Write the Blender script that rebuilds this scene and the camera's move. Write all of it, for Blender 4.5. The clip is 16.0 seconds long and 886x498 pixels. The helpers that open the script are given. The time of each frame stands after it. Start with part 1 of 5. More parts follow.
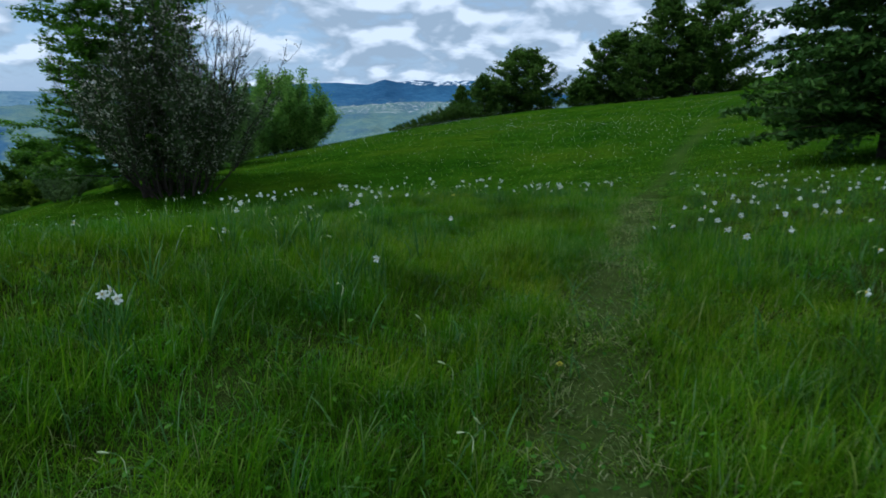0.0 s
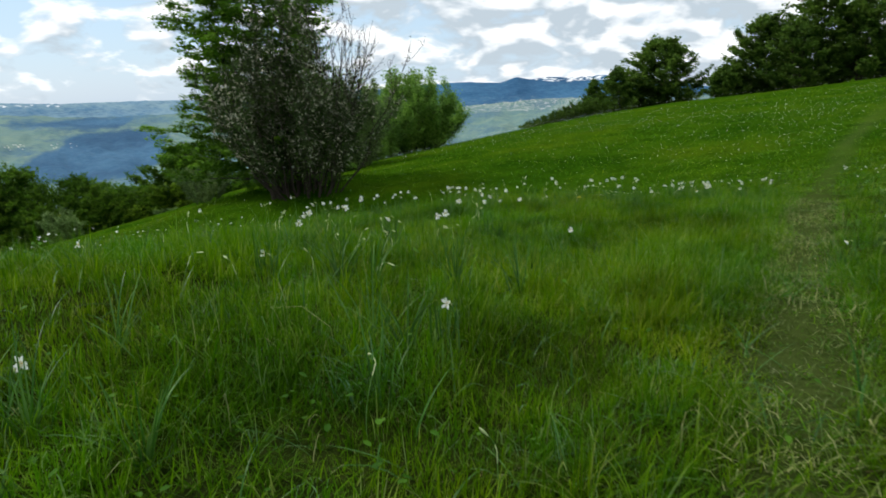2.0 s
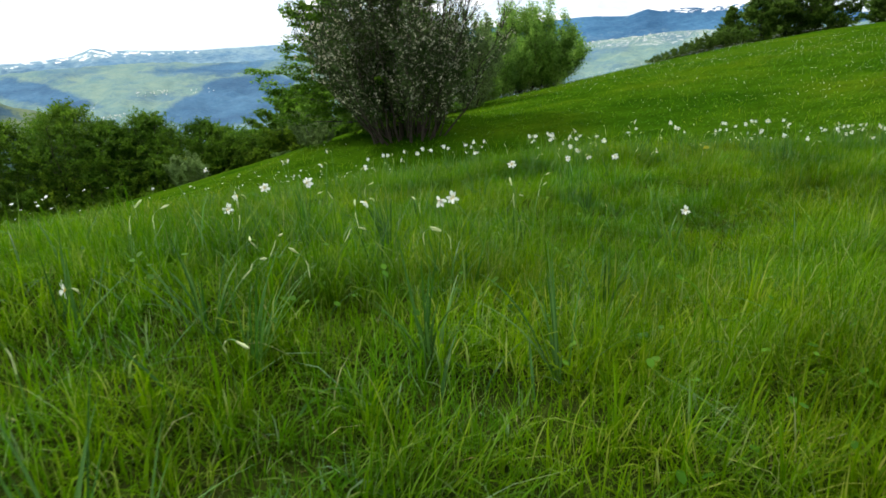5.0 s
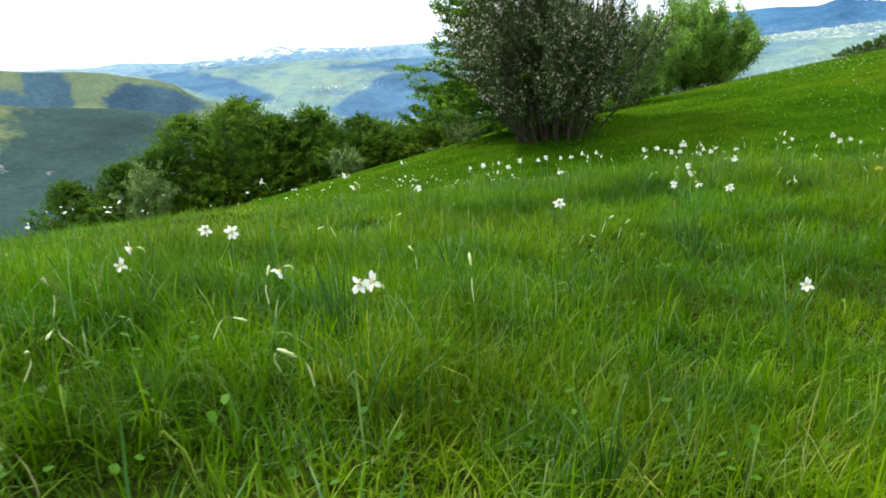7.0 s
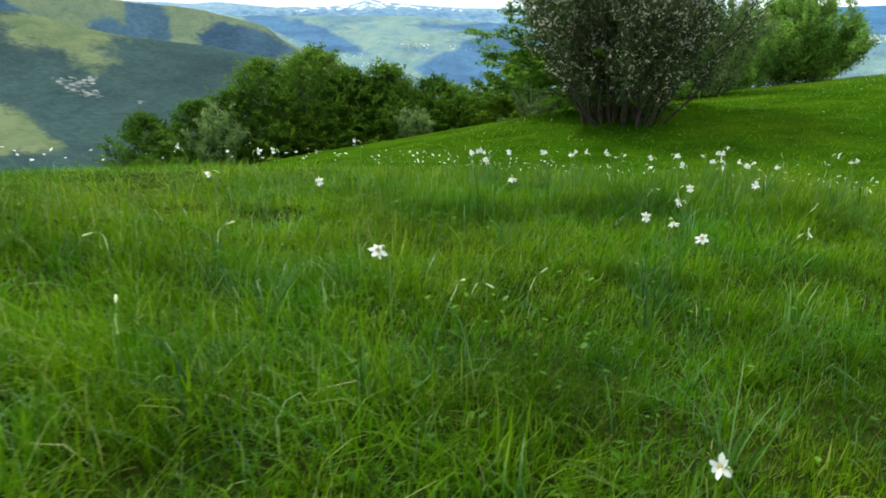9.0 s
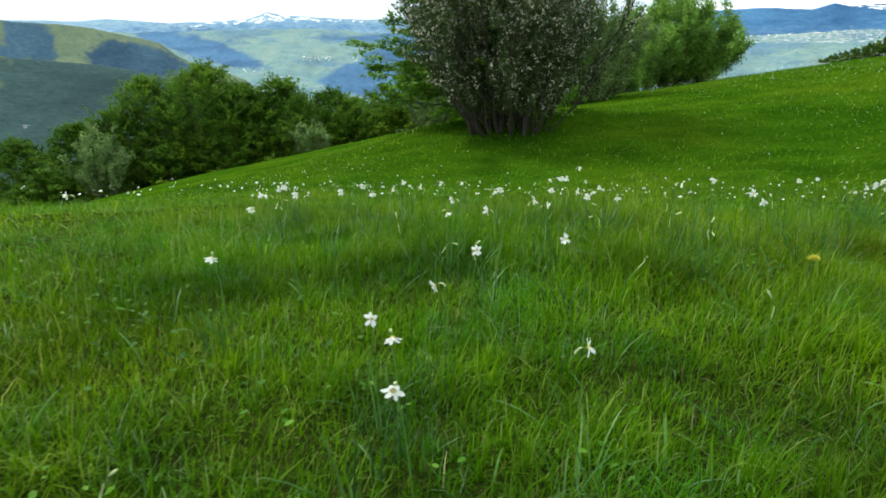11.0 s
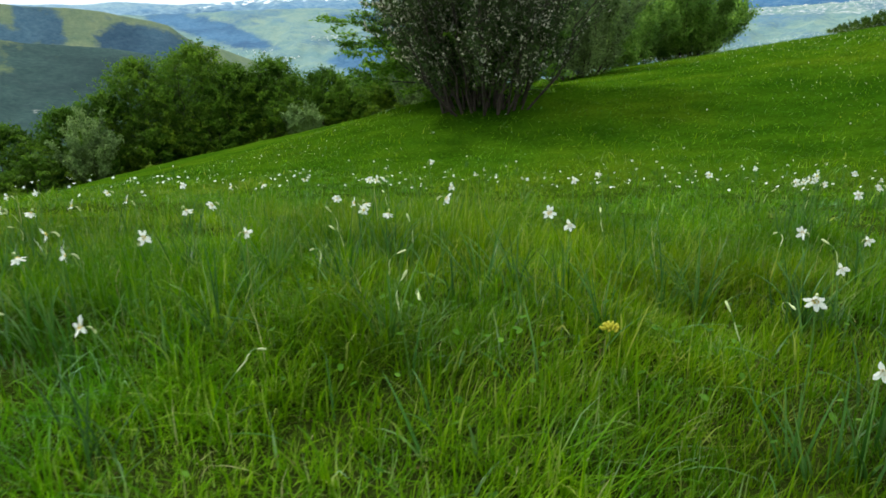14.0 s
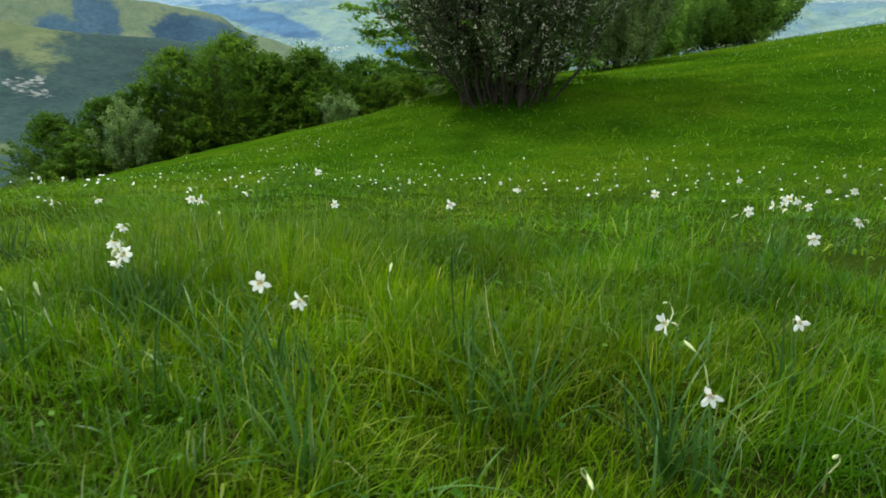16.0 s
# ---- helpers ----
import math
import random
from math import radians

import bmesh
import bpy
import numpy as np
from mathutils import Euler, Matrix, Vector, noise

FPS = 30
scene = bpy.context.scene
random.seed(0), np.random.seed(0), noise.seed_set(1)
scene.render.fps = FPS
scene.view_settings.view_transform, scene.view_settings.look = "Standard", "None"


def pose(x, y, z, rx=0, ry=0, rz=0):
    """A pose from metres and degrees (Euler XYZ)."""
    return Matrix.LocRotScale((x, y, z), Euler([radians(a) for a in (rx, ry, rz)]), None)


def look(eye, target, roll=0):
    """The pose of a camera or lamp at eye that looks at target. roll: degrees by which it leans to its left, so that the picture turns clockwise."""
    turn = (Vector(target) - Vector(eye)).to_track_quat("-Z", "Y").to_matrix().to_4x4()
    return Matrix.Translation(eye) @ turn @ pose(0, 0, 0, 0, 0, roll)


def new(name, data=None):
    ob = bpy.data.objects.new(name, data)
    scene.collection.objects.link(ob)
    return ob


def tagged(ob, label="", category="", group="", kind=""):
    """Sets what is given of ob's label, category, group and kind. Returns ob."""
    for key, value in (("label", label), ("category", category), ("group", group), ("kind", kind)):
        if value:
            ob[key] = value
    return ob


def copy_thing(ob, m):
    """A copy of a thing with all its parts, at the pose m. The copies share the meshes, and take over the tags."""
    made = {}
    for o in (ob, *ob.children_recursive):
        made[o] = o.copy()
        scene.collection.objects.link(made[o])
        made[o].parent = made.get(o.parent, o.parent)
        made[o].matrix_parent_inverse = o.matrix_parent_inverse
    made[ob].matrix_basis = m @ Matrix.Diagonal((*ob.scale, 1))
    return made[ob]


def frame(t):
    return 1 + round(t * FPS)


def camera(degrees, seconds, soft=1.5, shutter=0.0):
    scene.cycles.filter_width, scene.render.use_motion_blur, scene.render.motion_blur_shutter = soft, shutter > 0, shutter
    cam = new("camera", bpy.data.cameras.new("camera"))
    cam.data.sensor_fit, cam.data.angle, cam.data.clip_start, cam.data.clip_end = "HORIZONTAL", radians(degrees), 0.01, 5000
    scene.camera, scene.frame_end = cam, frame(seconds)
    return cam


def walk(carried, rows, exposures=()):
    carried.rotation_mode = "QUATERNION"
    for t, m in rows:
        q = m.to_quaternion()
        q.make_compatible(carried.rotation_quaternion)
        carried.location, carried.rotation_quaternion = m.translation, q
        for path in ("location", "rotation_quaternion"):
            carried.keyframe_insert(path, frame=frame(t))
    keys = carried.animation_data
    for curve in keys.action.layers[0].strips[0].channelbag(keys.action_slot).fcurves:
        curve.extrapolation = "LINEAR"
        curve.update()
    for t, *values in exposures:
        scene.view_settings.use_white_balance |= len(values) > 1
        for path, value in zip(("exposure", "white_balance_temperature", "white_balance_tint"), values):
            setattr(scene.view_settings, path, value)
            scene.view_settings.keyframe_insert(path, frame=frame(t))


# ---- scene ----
cam = camera(62.39, 16.0, soft=1.7, shutter=0.25)
PATH = [
    (0, pose(0.000, 0.000, 1.100, 78.01, 0.00, -0.00)),
    (0.5, pose(0.047, 0.350, 1.059, 78.46, 0.97, 4.15)),
    (1, pose(0.069, 0.648, 1.018, 78.48, 0.60, 5.35)),
    (1.5, pose(0.079, 1.005, 0.978, 77.40, 1.52, 5.93)),
    (2, pose(0.115, 1.391, 0.975, 78.02, 1.88, 10.07)),
    (2.5, pose(0.112, 1.700, 0.951, 80.19, 2.44, 13.28)),
    (3, pose(0.120, 2.045, 0.929, 78.06, 2.11, 13.41)),
    (3.5, pose(0.169, 2.449, 0.913, 77.14, 2.42, 15.67)),
    (4, pose(0.178, 2.806, 0.845, 75.98, 2.79, 18.66)),
    (4.2, pose(0.169, 2.938, 0.830, 75.45, 2.84, 18.59)),
    (6.3, pose(0.182, 4.291, 0.732, 72.54, 3.45, 26.48)),
    (6.5, pose(0.226, 4.414, 0.723, 73.64, 2.08, 29.68)),
    (7, pose(0.326, 4.664, 0.748, 74.35, 4.08, 31.80)),
    (7.5, pose(0.343, 4.976, 0.708, 74.19, 2.84, 34.02)),
    (8, pose(0.420, 5.340, 0.698, 72.53, 0.54, 36.47)),
    (8.5, pose(0.471, 5.724, 0.690, 71.52, 1.58, 38.86)),
    (9, pose(0.412, 6.040, 0.694, 71.94, -1.01, 38.78)),
    (9.5, pose(0.394, 6.429, 0.695, 71.53, 0.16, 33.18)),
    (9.7, pose(0.375, 6.567, 0.705, 72.63, -0.20, 33.38)),
    (11.8, look((0.448, 7.974, 0.591), (-0.439, 9.656, -0.03), 0.1)),
    (12, look((0.482, 8.09, 0.556), (-0.359, 9.776, -0.114), 0.2)),
    (12.5, look((0.573, 8.384, 0.572), (-0.258, 10.109, -0.006), -0.9)),
    (13, look((0.661, 8.766, 0.497), (-0.365, 10.388, -0.065), 0.2)),
    (13.5, look((0.764, 9.103, 0.504), (-0.311, 10.686, -0.076), -0.3)),
    (14, look((0.817, 9.426, 0.489), (-0.201, 11.023, -0.158), -1.3)),
    (14.5, look((0.89, 9.757, 0.466), (-0.145, 11.342, -0.181), -0.8)),
    (15, look((0.999, 10.089, 0.462), (-0.114, 11.626, -0.168), -0.4)),
    (15.5, look((1.015, 10.439, 0.397), (-0.06, 11.985, -0.278), -1.5)),
    (16, look((1.037, 10.751, 0.375), (-0.077, 12.271, -0.293), -1.6)),
]
EXPOSURES = [(0, 0.15, 5250, 7), (1.0, 0.46, 5650, 8), (1.5, 0.6, 6200, 9), (2.5, 0.72, 6500, 9), (3.5, 0.65, 6400, 9), (4.2, 0.85, 6500, 9), (6.3, 1.88, 6900, 10), (7, 1.72, 6600, 10), (7.5, 1.58, 6150, 9), (8, 1.54, 6500, 9), (9.7, 1.5, 6300, 8), (11.8, 1.40, 6350, 8), (13.5, 1.34, 6300, 8), (14.5, 1.37, 6750, 8), (15, 1.37, 6800, 9), (15.5, 1.32, 6450, 7), (16, 1.37, 6600, 8)]
walk(cam, PATH, EXPOSURES)

# ---------------------------------------------------------------- world, sun
SUN_AZ, SUN_EL = radians(-75), radians(52)   # compass bearing from +y towards +x, height
world = bpy.data.worlds.new("sky")
scene.world = world
world.use_nodes = True
wt = world.node_tree
wt.nodes.clear()


def wnode(kind, **props):
    n = wt.nodes.new(kind)
    for k, v in props.items():
        if k == "operation":
            n.operation = v
        elif k == "data_type":
            n.data_type = v
    return n


w_out = wnode("ShaderNodeOutputWorld")
w_bg = wnode("ShaderNodeBackground")
w_sky = wnode("ShaderNodeTexSky")
w_sky.sky_type = "NISHITA"
w_sky.sun_disc = False
w_sky.sun_elevation = SUN_EL
w_sky.sun_rotation = SUN_AZ
w_sky.air_density = 1.2
w_sky.dust_density = 0.6
w_tc = wnode("ShaderNodeTexCoord")
w_sep = wnode("ShaderNodeSeparateXYZ")
wt.links.new(w_tc.outputs["Generated"], w_sep.inputs[0])
# heaps of cloud on a flat layer: the side towards the zenith is lit, the underside grey
w_den = wnode("ShaderNodeMath", operation="ADD")
w_den.inputs[1].default_value = 0.42
wt.links.new(w_sep.outputs["Z"], w_den.inputs[0])
w_px, w_py = wnode("ShaderNodeMath", operation="DIVIDE"), wnode("ShaderNodeMath", operation="DIVIDE")
wt.links.new(w_sep.outputs["X"], w_px.inputs[0])
wt.links.new(w_sep.outputs["Y"], w_py.inputs[0])
wt.links.new(w_den.outputs[0], w_px.inputs[1])
wt.links.new(w_den.outputs[0], w_py.inputs[1])
w_map = wnode("ShaderNodeCombineXYZ")
wt.links.new(w_px.outputs[0], w_map.inputs[0])
wt.links.new(w_py.outputs[0], w_map.inputs[1])
w_up = wnode("ShaderNodeVectorMath", operation="MULTIPLY")
w_up.inputs[1].default_value = (0.965, 0.965, 1.0)
wt.links.new(w_map.outputs[0], w_up.inputs[0])


def cloud_noise(vector, detail, rough):
    n = wnode("ShaderNodeTexNoise")
    n.inputs["Scale"].default_value = 6.6
    n.inputs["Detail"].default_value = detail
    n.inputs["Roughness"].default_value = rough
    n.inputs["Distortion"].default_value = 0.25
    wt.links.new(vector, n.inputs["Vector"])
    return n.outputs["Fac"]


w_c0 = cloud_noise(w_map.outputs[0], 9, 0.56)
w_t0, w_t1 = cloud_noise(w_map.outputs[0], 5, 0.5), cloud_noise(w_up.outputs[0], 3, 0.45)
# fewer clouds towards the west and close over the western horizon
w_bias = wnode("ShaderNodeMath", operation="MULTIPLY_ADD")
w_bias.inputs[1].default_value = 0.24
wt.links.new(w_sep.outputs["X"], w_bias.inputs[0])
wt.links.new(w_c0, w_bias.inputs[2])
w_lift = wnode("ShaderNodeMath", operation="MULTIPLY_ADD")
w_lift.inputs[1].default_value = 0.6
wt.links.new(w_sep.outputs["Z"], w_lift.inputs[0])
wt.links.new(w_bias.outputs[0], w_lift.inputs[2])
w_cov = wnode("ShaderNodeMapRange")
w_cov.inputs["From Min"].default_value = 0.385
w_cov.inputs["From Max"].default_value = 0.50
wt.links.new(w_lift.outputs[0], w_cov.inputs["Value"])
w_d = wnode("ShaderNodeMath", operation="SUBTRACT")
wt.links.new(w_t0, w_d.inputs[0])
wt.links.new(w_t1, w_d.inputs[1])
w_tone = wnode("ShaderNodeMapRange")
w_tone.inputs["From Min"].default_value = -0.05
w_tone.inputs["From Max"].default_value = 0.12
wt.links.new(w_d.outputs[0], w_tone.inputs["Value"])
w_cc = wnode("ShaderNodeMix", data_type="RGBA")
w_cc.inputs["A"].default_value = (2.85, 3.3, 3.7, 1)
w_cc.inputs["B"].default_value = (6.1, 6.2, 6.3, 1)
wt.links.new(w_tone.outputs[0], w_cc.inputs["Factor"])
# thin high veil that pales the blue
w_veil = wnode("ShaderNodeMix", data_type="RGBA")
w_veil.inputs["Factor"].default_value = 0.8
w_veil.inputs["B"].default_value = (2.35, 3.25, 4.4, 1)
wt.links.new(w_sky.outputs[0], w_veil.inputs["A"])
w_mix = wnode("ShaderNodeMix", data_type="RGBA")
wt.links.new(w_cov.outputs[0], w_mix.inputs["Factor"])
wt.links.new(w_veil.outputs["Result"], w_mix.inputs["A"])
wt.links.new(w_cc.outputs["Result"], w_mix.inputs["B"])
wt.links.new(w_mix.outputs["Result"], w_bg.inputs["Color"])
w_bg.inputs["Strength"].default_value = 0.125
wt.links.new(w_bg.outputs[0], w_out.inputs["Surface"])

sun = new("sun", bpy.data.lights.new("sun", "SUN"))
sun.data.energy = 1.4
sun.data.angle = radians(9)
sun.data.color = (1.0, 0.95, 0.88)
SUN_DIR = Vector((math.sin(SUN_AZ) * math.cos(SUN_EL), math.cos(SUN_AZ) * math.cos(SUN_EL), math.sin(SUN_EL)))
sun.matrix_world = look(SUN_DIR * 60, (0, 0, 0))

# ---------------------------------------------------------------- materials


def material(name, rough=0.6, spec=0.3):
    m = bpy.data.materials.new(name)
    m.use_nodes = True
    b = m.node_tree.nodes["Principled BSDF"]
    b.inputs["Roughness"].default_value = rough
    b.inputs["Specular IOR Level"].default_value = spec
    return m, m.node_tree, b


def noise_node(nt, scale, detail=4, rough=0.55, coord="Object"):
    tc = nt.nodes.new("ShaderNodeTexCoord")
    n = nt.nodes.new("ShaderNodeTexNoise")
    n.inputs["Scale"].default_value = scale
    n.inputs["Detail"].default_value = detail
    n.inputs["Roughness"].default_value = rough
    nt.links.new(tc.outputs[coord], n.inputs["Vector"])
    return n


def ramp(nt, source, stops):
    r = nt.nodes.new("ShaderNodeValToRGB")
    while len(r.color_ramp.elements) < len(stops):
        r.color_ramp.elements.new(0.5)
    for e, (p, c) in zip(r.color_ramp.elements, stops):
        e.position, e.color = p, (*c, 1)
    nt.links.new(source, r.inputs["Fac"])
    return r


def mixed(nt, fac, a, b, blend="MIX"):
    n = nt.nodes.new("ShaderNodeMix")
    n.data_type, n.blend_type = "RGBA", blend
    for key, v in (("Factor", fac), ("A", a), ("B", b)):
        if isinstance(v, (int, float)):
            n.inputs[key].default_value = v
        elif isinstance(v, tuple):
            n.inputs[key].default_value = (*v, 1)
        else:
            nt.links.new(v, n.inputs[key])
    return n.outputs["Result"]


def attribute(nt, name):
    a = nt.nodes.new("ShaderNodeAttribute")
    a.attribute_name = name
    return a.outputs["Fac"]


def bump(nt, b, height, strength, distance):
    n = nt.nodes.new("ShaderNodeBump")
    n.inputs["Strength"].default_value = strength
    n.inputs["Distance"].default_value = distance
    nt.links.new(height, n.inputs["Height"])
    nt.links.new(n.outputs[0], b.inputs["Normal"])


def leafy(name, dark, mid, light, patch_scale, rough=0.5, through_light=0.35, tint=None, gloss=0.06, cool=None, pale=None):
    """Foliage: each leaf or blade has its own tone, drifting in patches; thin, so light comes through."""
    m, nt, b = material(name, rough, gloss)
    g = nt.nodes.new("ShaderNodeNewGeometry")
    r = ramp(nt, g.outputs["Random Per Island"], [(0.0, dark), (0.5, mid), (1.0, light)] if pale is None else [(0.0, dark), (0.5, mid), (0.84, light), (0.96, pale)])
    n = noise_node(nt, patch_scale, 3)
    patch = ramp(nt, n.outputs["Fac"], [(0.3, (0.46, 0.52, 0.5)), (0.7, (1.42, 1.32, 1.1))])
    col = mixed(nt, 1.0, r.outputs[0], patch.outputs[0], "MULTIPLY")
    if tint:
        n2 = noise_node(nt, patch_scale * 0.23, 2)
        k = ramp(nt, n2.outputs["Fac"], [(0.42, (0, 0, 0)), (0.62, (1, 1, 1))])
        col = mixed(nt, k.outputs[0], col, mixed(nt, 1.0, col, tint, "MULTIPLY"))
    if cool:
        n3 = noise_node(nt, patch_scale * 2.1, 2)
        k = ramp(nt, n3.outputs["Fac"], [(0.47, (0, 0, 0)), (0.66, (1, 1, 1))])
        col = mixed(nt, k.outputs[0], col, mixed(nt, 1.0, col, cool, "MULTIPLY"))
    nt.links.new(col, b.inputs["Base Color"])
    t = nt.nodes.new("ShaderNodeBsdfTranslucent")
    nt.links.new(col, t.inputs["Color"])
    s = nt.nodes.new("ShaderNodeMixShader")
    s.inputs[0].default_value = through_light
    nt.links.new(b.outputs[0], s.inputs[1])
    nt.links.new(t.outputs[0], s.inputs[2])
    nt.links.new(s.outputs[0], nt.nodes["Material Output"].inputs["Surface"])
    return m


M_GRASS = leafy("meadow_grass", (0.042, 0.136, 0.001), (0.080, 0.210, 0.001), (0.126, 0.262, 0.004), 1.3, 0.5, 0.45, (1.36, 1.03, 0.9), 0.05, (0.72, 0.94, 3.0), (0.20, 0.31, 0.06))
M_STRAW = leafy("dry_grass", (0.085, 0.15, 0.025), (0.15, 0.215, 0.06), (0.34, 0.36, 0.18), 1.5, 0.6, 0.3)
M_THATCH = leafy("dead_grass", (0.060, 0.058, 0.018), (0.105, 0.095, 0.034), (0.17, 0.155, 0.065), 2.0, 0.8, 0.2)
M_HERB = leafy("herb_leaves", (0.03, 0.10, 0.006), (0.05, 0.15, 0.01), (0.09, 0.21, 0.02), 1.5, 0.5, 0.3)
M_STRAP = leafy("narcissus_leaf", (0.026, 0.095, 0.012), (0.048, 0.140, 0.024), (0.10, 0.21, 0.055), 2.0, 0.4, 0.3, None, 0.12)
M_PETAL, _nt, _b = material("white_petal", 0.55, 0.2)
_n = noise_node(_nt, 60, 3)
_r = ramp(_nt, _n.outputs["Fac"], [(0.3, (0.83, 0.86, 0.77)), (0.7, (0.88, 0.91, 0.84))])
_nt.links.new(_r.outputs[0], _b.inputs["Base Color"])
_t = _nt.nodes.new("ShaderNodeBsdfTranslucent")
_nt.links.new(_r.outputs[0], _t.inputs["Color"])
_s = _nt.nodes.new("ShaderNodeMixShader")
_s.inputs[0].default_value = 0.4
_nt.links.new(_b.outputs[0], _s.inputs[1])
_nt.links.new(_t.outputs[0], _s.inputs[2])
_nt.links.new(_s.outputs[0], _nt.nodes["Material Output"].inputs["Surface"])
M_CUP, _nt, _b = material("yellow_cup", 0.5)
_n = noise_node(_nt, 140, 2)
_r = ramp(_nt, _n.outputs["Fac"], [(0.35, (0.62, 0.58, 0.12)), (0.7, (0.66, 0.50, 0.08))])
_nt.links.new(_r.outputs[0], _b.inputs["Base Color"])
M_RIM, _nt, _b = material("orange_rim", 0.5)
_n = noise_node(_nt, 160, 2)
_r = ramp(_nt, _n.outputs["Fac"], [(0.35, (0.60, 0.34, 0.06)), (0.7, (0.66, 0.45, 0.08))])
_nt.links.new(_r.outputs[0], _b.inputs["Base Color"])
M_BUD, _nt, _b = material("pale_bud", 0.6)
_n = noise_node(_nt, 40, 3)
_r = ramp(_nt, _n.outputs["Fac"], [(0.3, (0.34, 0.45, 0.14)), (0.7, (0.58, 0.62, 0.34))])
_nt.links.new(_r.outputs[0], _b.inputs["Base Color"])
M_STEM, _nt, _b = material("green_stem", 0.45)
_n = noise_node(_nt, 25, 3)
_r = ramp(_nt, _n.outputs["Fac"], [(0.3, (0.06, 0.15, 0.02)), (0.7, (0.11, 0.23, 0.045))])
_nt.links.new(_r.outputs[0], _b.inputs["Base Color"])
M_YELLOW, _nt, _b = material("dandelion_yellow", 0.6)
_n = noise_node(_nt, 90, 3)
_r = ramp(_nt, _n.outputs["Fac"], [(0.3, (0.40, 0.36, 0.02)), (0.7, (0.55, 0.52, 0.05))])
_nt.links.new(_r.outputs[0], _b.inputs["Base Color"])


def bark(name, dark, light):
    m, nt, b = material(name, 0.9, 0.1)
    n = noise_node(nt, 6, 6, 0.65)
    r = ramp(nt, n.outputs["Fac"], [(0.3, dark), (0.7, light)])
    nt.links.new(r.outputs[0], b.inputs["Base Color"])
    bump(nt, b, n.outputs["Fac"], 0.6, 0.02)
    return m


M_BARK = bark("grey_bark", (0.028, 0.026, 0.022), (0.10, 0.095, 0.085))
M_BARK_DARK = bark("dark_bark", (0.025, 0.02, 0.016), (0.08, 0.065, 0.05))
M_LEAF_BUSH = leafy("grey_green_leaf", (0.030, 0.066, 0.015), (0.056, 0.102, 0.028), (0.110, 0.165, 0.064), 0.5, 0.5, 0.35)
M_BLOSSOM = leafy("pale_blossom", (0.34, 0.34, 0.28), (0.52, 0.52, 0.45), (0.70, 0.70, 0.64), 0.8, 0.6, 0.35)
M_LEAF_BEECH = leafy("beech_leaf", (0.070, 0.180, 0.012), (0.115, 0.265, 0.020), (0.19, 0.36, 0.04), 0.35, 0.45, 0.5)
M_LEAF_WILLOW = leafy("willow_leaf", (0.11, 0.24, 0.035), (0.18, 0.35, 0.06), (0.27, 0.45, 0.10), 0.4, 0.45, 0.55)
M_LEAF_GREY = leafy("grey_willow_leaf", (0.10, 0.17, 0.05), (0.15, 0.235, 0.08), (0.21, 0.31, 0.13), 0.4, 0.5, 0.35)
M_LEAF_PALE = leafy("pale_willow_leaf", (0.14, 0.235, 0.072), (0.185, 0.30, 0.10), (0.245, 0.37, 0.145), 0.4, 0.5, 0.35)
M_LEAF_THICKET = leafy("thicket_leaf", (0.052, 0.142, 0.011), (0.082, 0.190, 0.018), (0.118, 0.240, 0.030), 0.22, 0.5, 0.55, (1.3, 1.02, 0.75))
M_LEAF_DARK = leafy("dark_leaf", (0.052, 0.112, 0.016), (0.084, 0.165, 0.025), (0.135, 0.23, 0.04), 0.25, 0.5, 0.5)
M_NEEDLE = leafy("fir_needle", (0.030, 0.070, 0.014), (0.052, 0.120, 0.022), (0.115, 0.21, 0.04), 0.6, 0.5, 0.2)

# meadow soil and turf
M_GROUND, _nt, _b = material("meadow_turf", 1.0, 0.0)
_n1 = noise_node(_nt, 0.16, 5, 0.6)
_n2 = noise_node(_nt, 9.0, 6, 0.7)
_c1 = ramp(_nt, _n1.outputs["Fac"], [(0.35, (0.023, 0.072, 0.003)), (0.5, (0.039, 0.098, 0.004)), (0.66, (0.061, 0.117, 0.005))])
_c2 = ramp(_nt, _n2.outputs["Fac"], [(0.3, (0.45, 0.45, 0.40)), (0.7, (1.2, 1.2, 1.1))])
_col = mixed(_nt, 1.0, _c1.outputs[0], _c2.outputs[0], "MULTIPLY")
_c5 = ramp(_nt, noise_node(_nt, 0.8, 4, 0.6).outputs["Fac"], [(0.35, (0.74, 0.78, 0.8)), (0.65, (1.18, 1.14, 1.1))])
_col = mixed(_nt, 1.0, _col, _c5.outputs[0], "MULTIPLY")
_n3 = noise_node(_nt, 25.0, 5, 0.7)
# dark litter tone under the near grass, with shade among its blades painted in
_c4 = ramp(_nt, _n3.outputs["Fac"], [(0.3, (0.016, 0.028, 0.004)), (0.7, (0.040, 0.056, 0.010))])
_col = mixed(_nt, attribute(_nt, "thatch_shade"), _col, _c4.outputs[0])
_c3 = ramp(_nt, _n3.outputs["Fac"], [(0.3, (0.045, 0.074, 0.014)), (0.7, (0.092, 0.122, 0.034))])
_col = mixed(_nt, attribute(_nt, "trail"), _col, _c3.outputs[0])
_nt.links.new(_col, _b.inputs["Base Color"])
bump(_nt, _b, _n2.outputs["Fac"], 0.8, 0.08)


